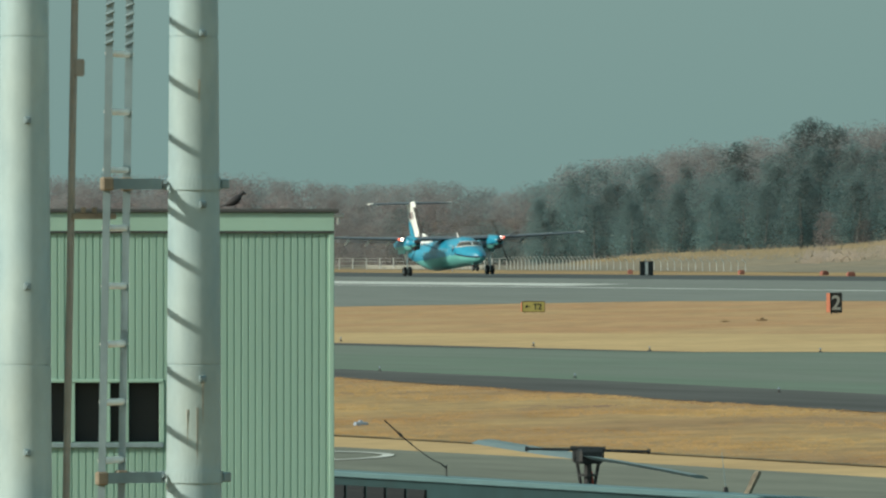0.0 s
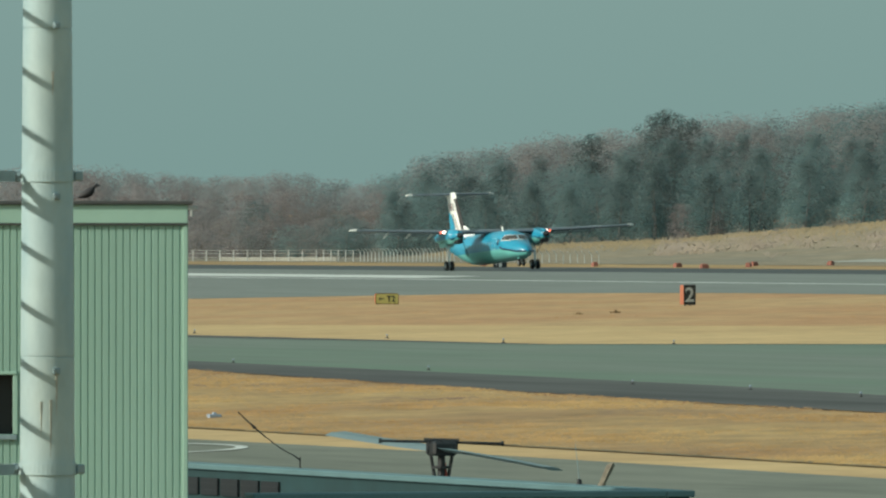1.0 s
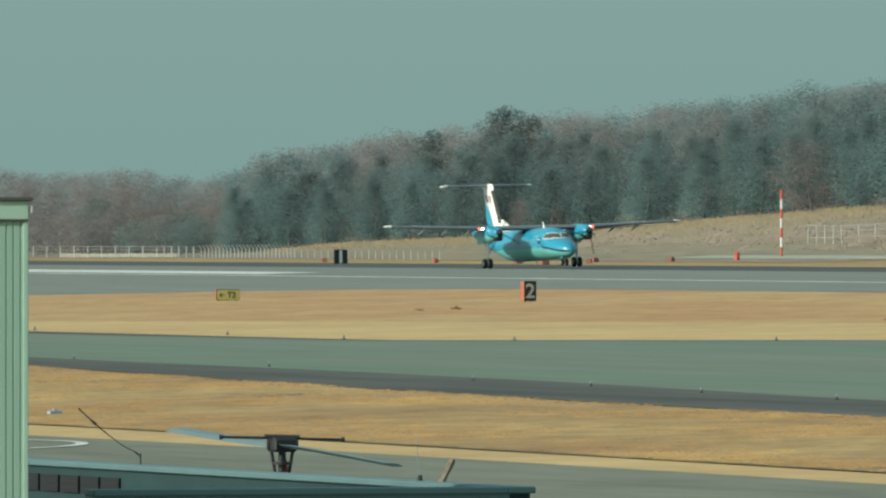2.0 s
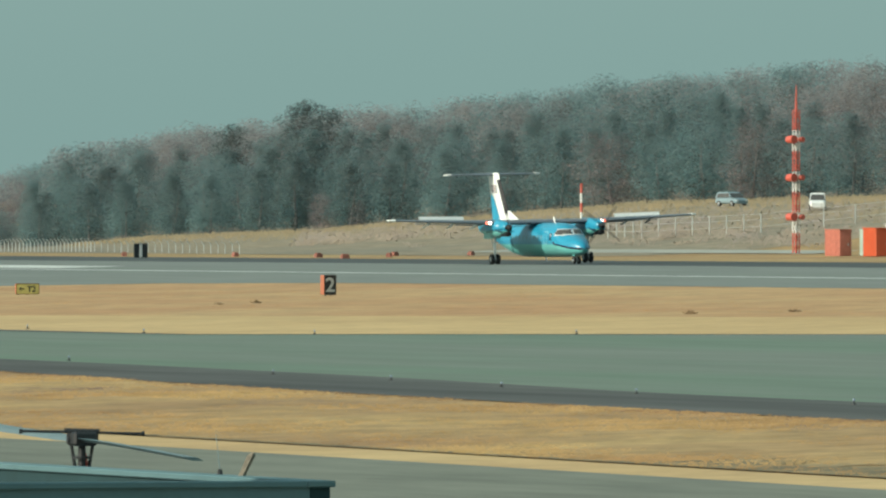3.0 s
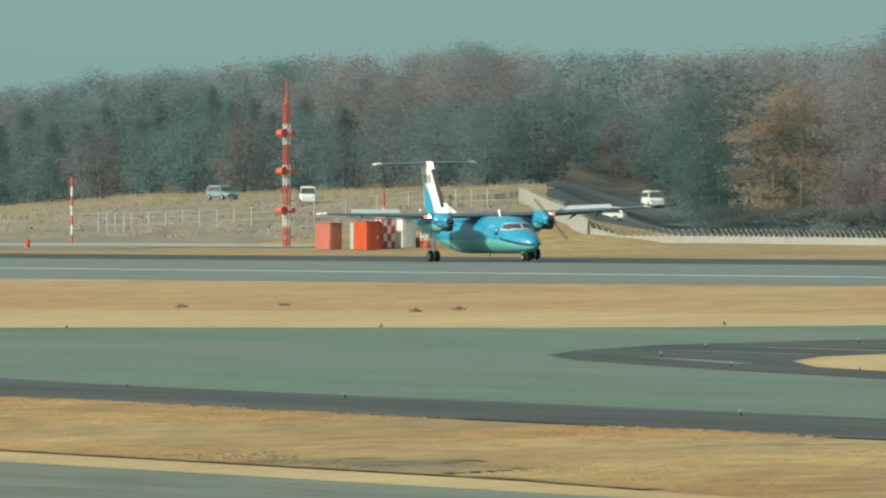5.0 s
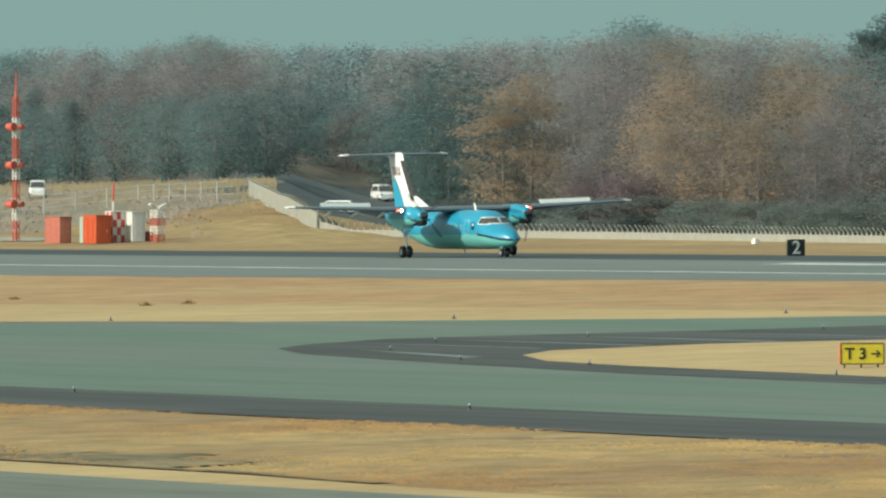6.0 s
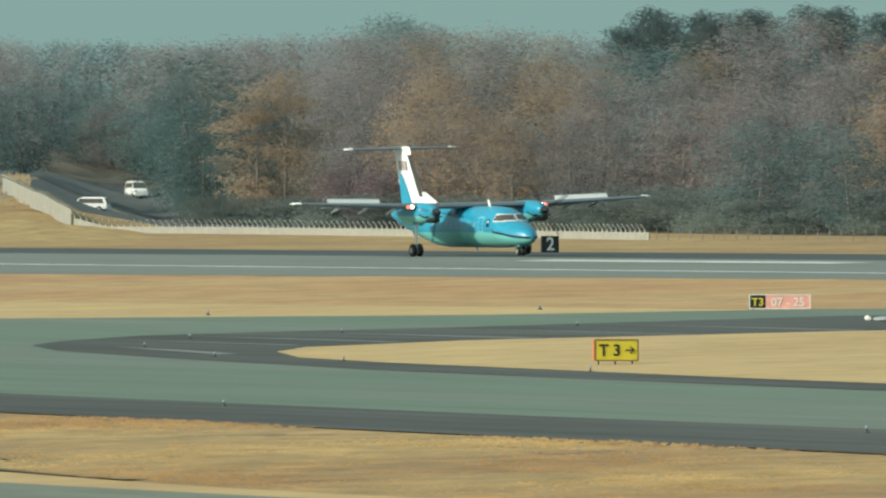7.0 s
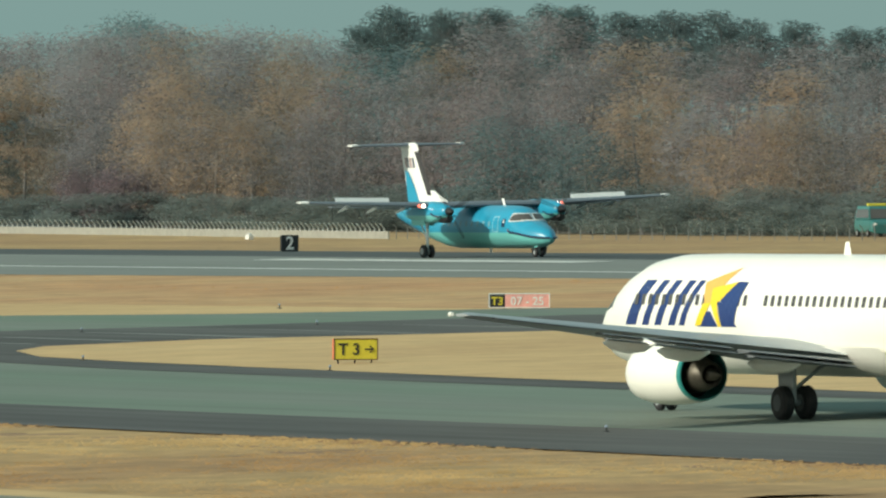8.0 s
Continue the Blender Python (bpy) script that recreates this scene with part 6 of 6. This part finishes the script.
box(bm, -0.20, -0.03, -0.25, 0.06, ZTOP + 0.24, ZTOP + 0.31, 0.01)
rod(bm, (-0.1, 0.02, ZTOP + 0.24), (-0.1, 0.02, ZTOP + 0.12), 0.03)
part("gutter_end", bm, STEEL, siding)
for a, b in ((3.06, 3.62), (3.68, 3.95), (4.0, 4.55), (4.66, 5.2), (5.3, 6.55)):
    bm = bmesh.new()
    box(bm, a, b, -0.34, -0.32, WIN[2], WIN[3])
    w = part("window_pane", bm, VOID, siding, "dark window pane")
for a in (3.02, 3.65, 3.975, 4.60, 5.25, 6.55):
    bm = bmesh.new()
    box(bm, a - 0.045, a + 0.045, -0.33, 0.02, WIN[2], WIN[3], 0.008)
    part("window_post", bm, FASCIA, siding)
bm = bmesh.new()
box(bm, WIN[0] - 0.06, WIN[1] + 0.06, -0.33, 0.07, WIN[2] - 0.10, WIN[2] - 0.01, 0.01)
part("window_sill", bm, ALU, siding)
bm = bmesh.new()
box(bm, WIN[0] - 0.06, WIN[1] + 0.06, -0.33, 0.04, WIN[3] - 0.01, WIN[3] + 0.05, 0.01)
part("window_head", bm, FASCIA, siding)

# crow on the roof edge, facing along it
FEATHER = mat("black_feathers", (0.014, 0.013, 0.016), 0.6, var=0.2, scale=30)
crow = thing("crow", "black crow perched on the roof edge", "bird", BM @ pose(1.73, -0.02, ZTOP + 0.40, 0, 0, 180))
bm = bmesh.new()
loft(bm, [[v + Vector((0, 0, 0)) for v in oval(x, h, a, b, 12)] for x, h, a, b in ((-0.17, 0.02, 0.045, 0.085), (-0.10, 0.06, 0.04, 0.15), (0.0, 0.075, 0.05, 0.22), (0.07, 0.065, 0.10, 0.255), (0.115, 0.045, 0.165, 0.27))])
part("body", bm, FEATHER, crow, smooth=True)
bm = bmesh.new()
loft(bm, [oval(x, h, a, b, 10) for x, h, a, b in ((0.09, 0.03, 0.20, 0.27), (0.12, 0.042, 0.215, 0.305), (0.155, 0.036, 0.235, 0.305), (0.185, 0.014, 0.255, 0.285))])
part("head", bm, FEATHER, crow, smooth=True)
bm = bmesh.new()
rod(bm, (0.175, 0, 0.272), (0.245, 0, 0.258), 0.015, 0.002)
part("beak", bm, BLACK_GLOSS, crow)
bm = bmesh.new()
loft(bm, [[Vector((x, d, z)) for d, z in ((-w, z0), (w, z0), (w, z0 + 0.018), (-w, z0 + 0.018))] for x, w, z0 in ((-0.10, 0.035, 0.085), (-0.28, 0.05, 0.005))])
part("tail", bm, FEATHER, crow)
for k in (-0.025, 0.025):
    bm = bmesh.new()
    rod(bm, (0.0, k, 0.08), (0.01, k, 0.0), 0.007, n=6)
    rod(bm, (-0.02, k, 0.004), (0.05, k, 0.004), 0.005, n=5)
    part("leg", bm, BLACK_GLOSS, crow)

# flat-roofed building nearer by, with its raised edge
flat = thing("flat_roof_building", "flat-roofed building with dark teal parapet and pale coping", "building", pose(-217.0, 76.5, 0))
FT = 7.36
ANT_X = (-223.0, -221.75, -239.9)
bm = bmesh.new()
box(bm, -90, -0.02, -8.3, -0.02, 1.6, FT - 1.3)
part("wall", bm, CLAD, flat)
bm = bmesh.new()
box(bm, -89.7, -0.4, -7.9, -0.4, FT - 1.3, FT - 1.2)
part("roof", bm, DARK_TRIM, flat)
bm = bmesh.new()
box(bm, -90, 0, -0.38, 0, FT - 1.3, FT - 0.12)
part("parapet", bm, CLAD, flat, "dark teal parapet")
bm = bmesh.new()
box(bm, -0.38, 0, -8.3, -0.39, FT - 1.3, FT - 0.12)
part("parapet", bm, CAP, flat, "pale blue end parapet")
bm = bmesh.new()
box(bm, -90.1, 0.10, -0.46, 0.08, FT - 0.12, FT, 0.02)
part("coping", bm, CAP, flat, "pale blue coping")
bm = bmesh.new()
box(bm, -0.46, 0.10, -8.3, -0.465, FT - 0.12, FT, 0.02)
part("coping", bm, CAP, flat)
for i in range(14):
    bm = bmesh.new()
    u0 = -42.0 + i * 1.35
    box(bm, u0, u0 + 1.15, -0.43, -0.385, FT - 0.62, FT - 0.28)
    lv = part("louvre", bm, VOID, flat)
    for j in range(2):
        bm = bmesh.new()
        box(bm, u0, u0 + 1.15, -0.445, -0.43, FT - 0.54 + j * 0.14, FT - 0.515 + j * 0.14)
        part("slat", bm, SIGN_BLACK, lv)
ant = thing("whip_antenna", "thin whip antenna on a small base", "antenna", pose(ANT_X[0], 76.45, FT))
bm = bmesh.new()
rod(bm, (0, 0, 0), (0, 0, 0.10), 0.06, 0.04)
part("base", bm, SIGN_BLACK, ant)
bm = bmesh.new()
rod(bm, (0, 0, 0.08), (-0.05, -0.06, 0.75), 0.008, 0.005, 6)
part("whip", bm, ALU, ant)
ant = thing("blade_antenna", "slanting pale brown blade antenna on the coping", "antenna", pose(ANT_X[1], 76.45, FT))
bm = bmesh.new()
loft(bm, [[Vector((0, z * 0.5 - w, z)), Vector((0.05, z * 0.5, z)), Vector((0, z * 0.5 + w, z)), Vector((-0.05, z * 0.5, z))] for z, w in ((0.0, 0.08), (0.08, 0.07), (0.36, 0.085), (0.42, 0.04))])
part("blade", bm, RUST, ant)
# sagging guy wire with a small damper, held by a post on the coping
wire = thing("guy_wire", "thin sagging guy wire with a damper, tied to a short post", "wire", pose(ANT_X[2], 76.4, FT))
bm = bmesh.new()
rod(bm, (0, 0, 0), (0, 0, 0.22), 0.016, n=6)
rod(bm, (0, 0, 0.16), (0, -0.13, 0.26), 0.016, n=6)
part("post", bm, SIGN_BLACK, wire)
prev = Vector((0, -0.13, 0.26))
bm = bmesh.new()
for i in range(1, 13):
    u = i / 12
    p = Vector((0, -0.13 - 1.16 * u, 0.26 + 0.86 * u ** 1.25))
    rod(bm, prev, p, 0.010 if u < 0.55 else 0.015, n=5)
    prev = p
part("cable", bm, SIGN_BLACK, wire)
bm = bmesh.new()
rod(bm, (0, -0.93, 0.80), (0, -1.04, 0.90), 0.036, 0.016, 8)
part("damper", bm, SIGN_BLACK, wire)

# helicopter parked beyond the flat roof; its rotor stands above the coping
HG = height(-284.8, 94.2)
heli = thing("helicopter", "parked helicopter with a two-blade rotor and stabiliser bar", "helicopter", pose(-284.8, 94.2, HG + 0.04))
HELI = mat("heli_blue_grey_paint", (0.16, 0.24, 0.28), 0.4, var=0.1, scale=2)
BLADE_GREY = mat("rotor_blade_grey", (0.15, 0.21, 0.22), 0.45, var=0.08, scale=2)
bm = bmesh.new()
loft(bm, [oval(x, h, a, b, 16, 2.6) for x, h, a, b in ((-2.8, 0.2, 1.2, 1.6), (-2.3, 0.9, 0.7, 2.2), (-0.8, 1.3, 0.55, 2.9), (1.4, 1.3, 0.55, 2.95), (3.0, 0.7, 1.1, 2.6), (6.5, 0.3, 1.7, 2.4), (9.5, 0.15, 2.1, 2.5))])
part("fuselage", bm, HELI, heli, smooth=True)
bm = bmesh.new()
loft(bm, [oval(x, h, a, b, 14) for x, h, a, b in ((-1.0, 0.3, 2.7, 3.0), (-0.4, 0.55, 2.7, 3.35), (1.0, 0.55, 2.7, 3.3), (2.2, 0.3, 2.6, 2.95))])
part("engine_cowl", bm, HELI, heli, smooth=True)
for k in (-1.2, 1.2):
    bm = bmesh.new()
    rod(bm, (-2.4, k, 0.06), (2.0, k, 0.06), 0.06)
    for x in (-1.2, 1.0):
        rod(bm, (x, k, 0.08), (x, k * 0.5, 0.8), 0.05)
    part("skid", bm, SIGN_BLACK, heli)
top = 7.09 - HG - 0.04
bm = bmesh.new()
rod(bm, (0, 0, 3.2), (0, 0, top - 0.30), 0.11, 0.09, 12)
rod(bm, (0, 0, top - 0.62), (0, 0, top - 0.56), 0.22, 0.22, 14)
mastp = part("rotor_mast", bm, SIGN_BLACK, heli)
bm = bmesh.new()
rod(bm, RIGHT * 0.16 + Vector((0, 0, 3.3)), RIGHT * 0.08 + Vector((0, 0, top - 0.5)), 0.06, 0.03)
part("hydraulic_line", bm, MAST_RED, mastp)
for k in (-1, 1):
    bm = bmesh.new()
    rod(bm, RIGHT * (0.16 * k) + Vector((0, 0, top - 0.85)), RIGHT * (0.27 * k) + Vector((0, 0, top - 0.18)), 0.04, n=8)
    part("drive_link", bm, SIGN_BLACK, heli)
bm = bmesh.new()
box(bm, -0.32, 0.32, -0.30, 0.30, top - 0.32, top + 0.02, 0.06)
rod(bm, RIGHT * -0.33 + Vector((0, 0, top - 0.16)), RIGHT * 0.36 + Vector((0, 0, top - 0.16)), 0.11, n=10)
rod(bm, RIGHT * 0.33 + Vector((0, 0, top - 0.2)), RIGHT * 0.33 + Vector((0, 0, top + 0.06)), 0.06, n=8)
rod(bm, RIGHT * -0.3 + Vector((0, 0, top - 0.25)), RIGHT * -0.3 + Vector((0, 0, top + 0.06)), 0.06, n=8)
part("rotor_head", bm, SIGN_BLACK, heli, "dark rotor head")
bm = bmesh.new()
a, b = RIGHT * -1.40 + Vector((0, 0, top + 0.03)), RIGHT * 1.40 + Vector((0, 0, top - 0.03))
rod(bm, a, b, 0.032, n=8)
for p, d in ((a, -1), (b, 1)):
    rod(bm, p, p + RIGHT * 0.08 * d, 0.06, n=10)
rod(bm, a * 0.35 + b * 0.65 + Vector((0, 0, 0.03)), a * 0.65 + b * 0.35 + Vector((0, 0, 0.03)), 0.06, n=8)
part("stabiliser_bar", bm, SIGN_BLACK, heli, "dark stabiliser bar with end weights")
for k, lift in ((1, -0.34), (-1, 0.28)):
    bm = bmesh.new()
    tip = (RIGHT * 2.5 - FWD * 6.4) * k
    d = tip.normalized()
    e2 = Vector((-d.y, d.x, 0))
    rings = []
    for u in (0.05, 0.3, 0.65, 1.0):
        c = tip * u + Vector((0, 0, top - 0.17 + lift * u ** 1.2))
        rings.append([c + e2 * 0.26 + Vector((0, 0, -0.05)), c + e2 * 0.08 + Vector((0, 0, 0.03)), c - e2 * 0.27 + Vector((0, 0, 0.05)), c - e2 * 0.05 + Vector((0, 0, -0.04))])
    loft(bm, rings)
    bmesh.ops.recalc_face_normals(bm, faces=bm.faces)
    part("rotor_blade", bm, BLADE_GREY, heli, "long grey drooping rotor blade")


# ---- what moves ----
def motions():
    lean = math.degrees(math.atan(SLOPE))
    track = [(0, -1104.6, 0.1, -2.9), (0.5, -1077.1, 0.03, -2.8), (1, -1050.1, 0, -2.7), (1.5, -1023.7, 0, -2.2), (2.2, -987.7, 0, -1.1), (2.8, -957.7, 0, -0.2), (3, -947.9, 0, 0), (3.5, -923.6, 0, 0), (4, -899.8, 0, 0), (4.8, -862.7, 0, 0), (5.5, -831.2, 0, 0), (6, -809.1, 0, 0), (6.5, -787.5, 0, 0), (7, -766.2, 0, 0), (7.5, -745.2, 0, 0), (8, -724.7, 0, 0)]
    walk(turboprop, [(t, pose(x, 352.0, SLOPE * 350 + 0.05 + up, lean * 0.8, pitch, 0)) for t, x, up, pitch in track])
    for p, s in propellers:
        walk(p, [(0.2 * i, pose(3.22, s * 3.94, 2.93, 62 * i + 20 * s, 0, 0)) for i in range(41)])
    for p, s in spoilers:
        walk(p, [(t, pose(-0.28, s * 0, 3.55, 0, a, 0)) for t, a in ((0, 0), (2.2, 0), (2.8, 55), (3.0, 58), (8, 58))])
    walk(jet, [(t, pose(-376.0 + 11.4 * (8 - t), 197.0, SLOPE * 197 + 0.04, -lean, 0, 180)) for t in (0, 2, 4, 6, 8)])


motions()
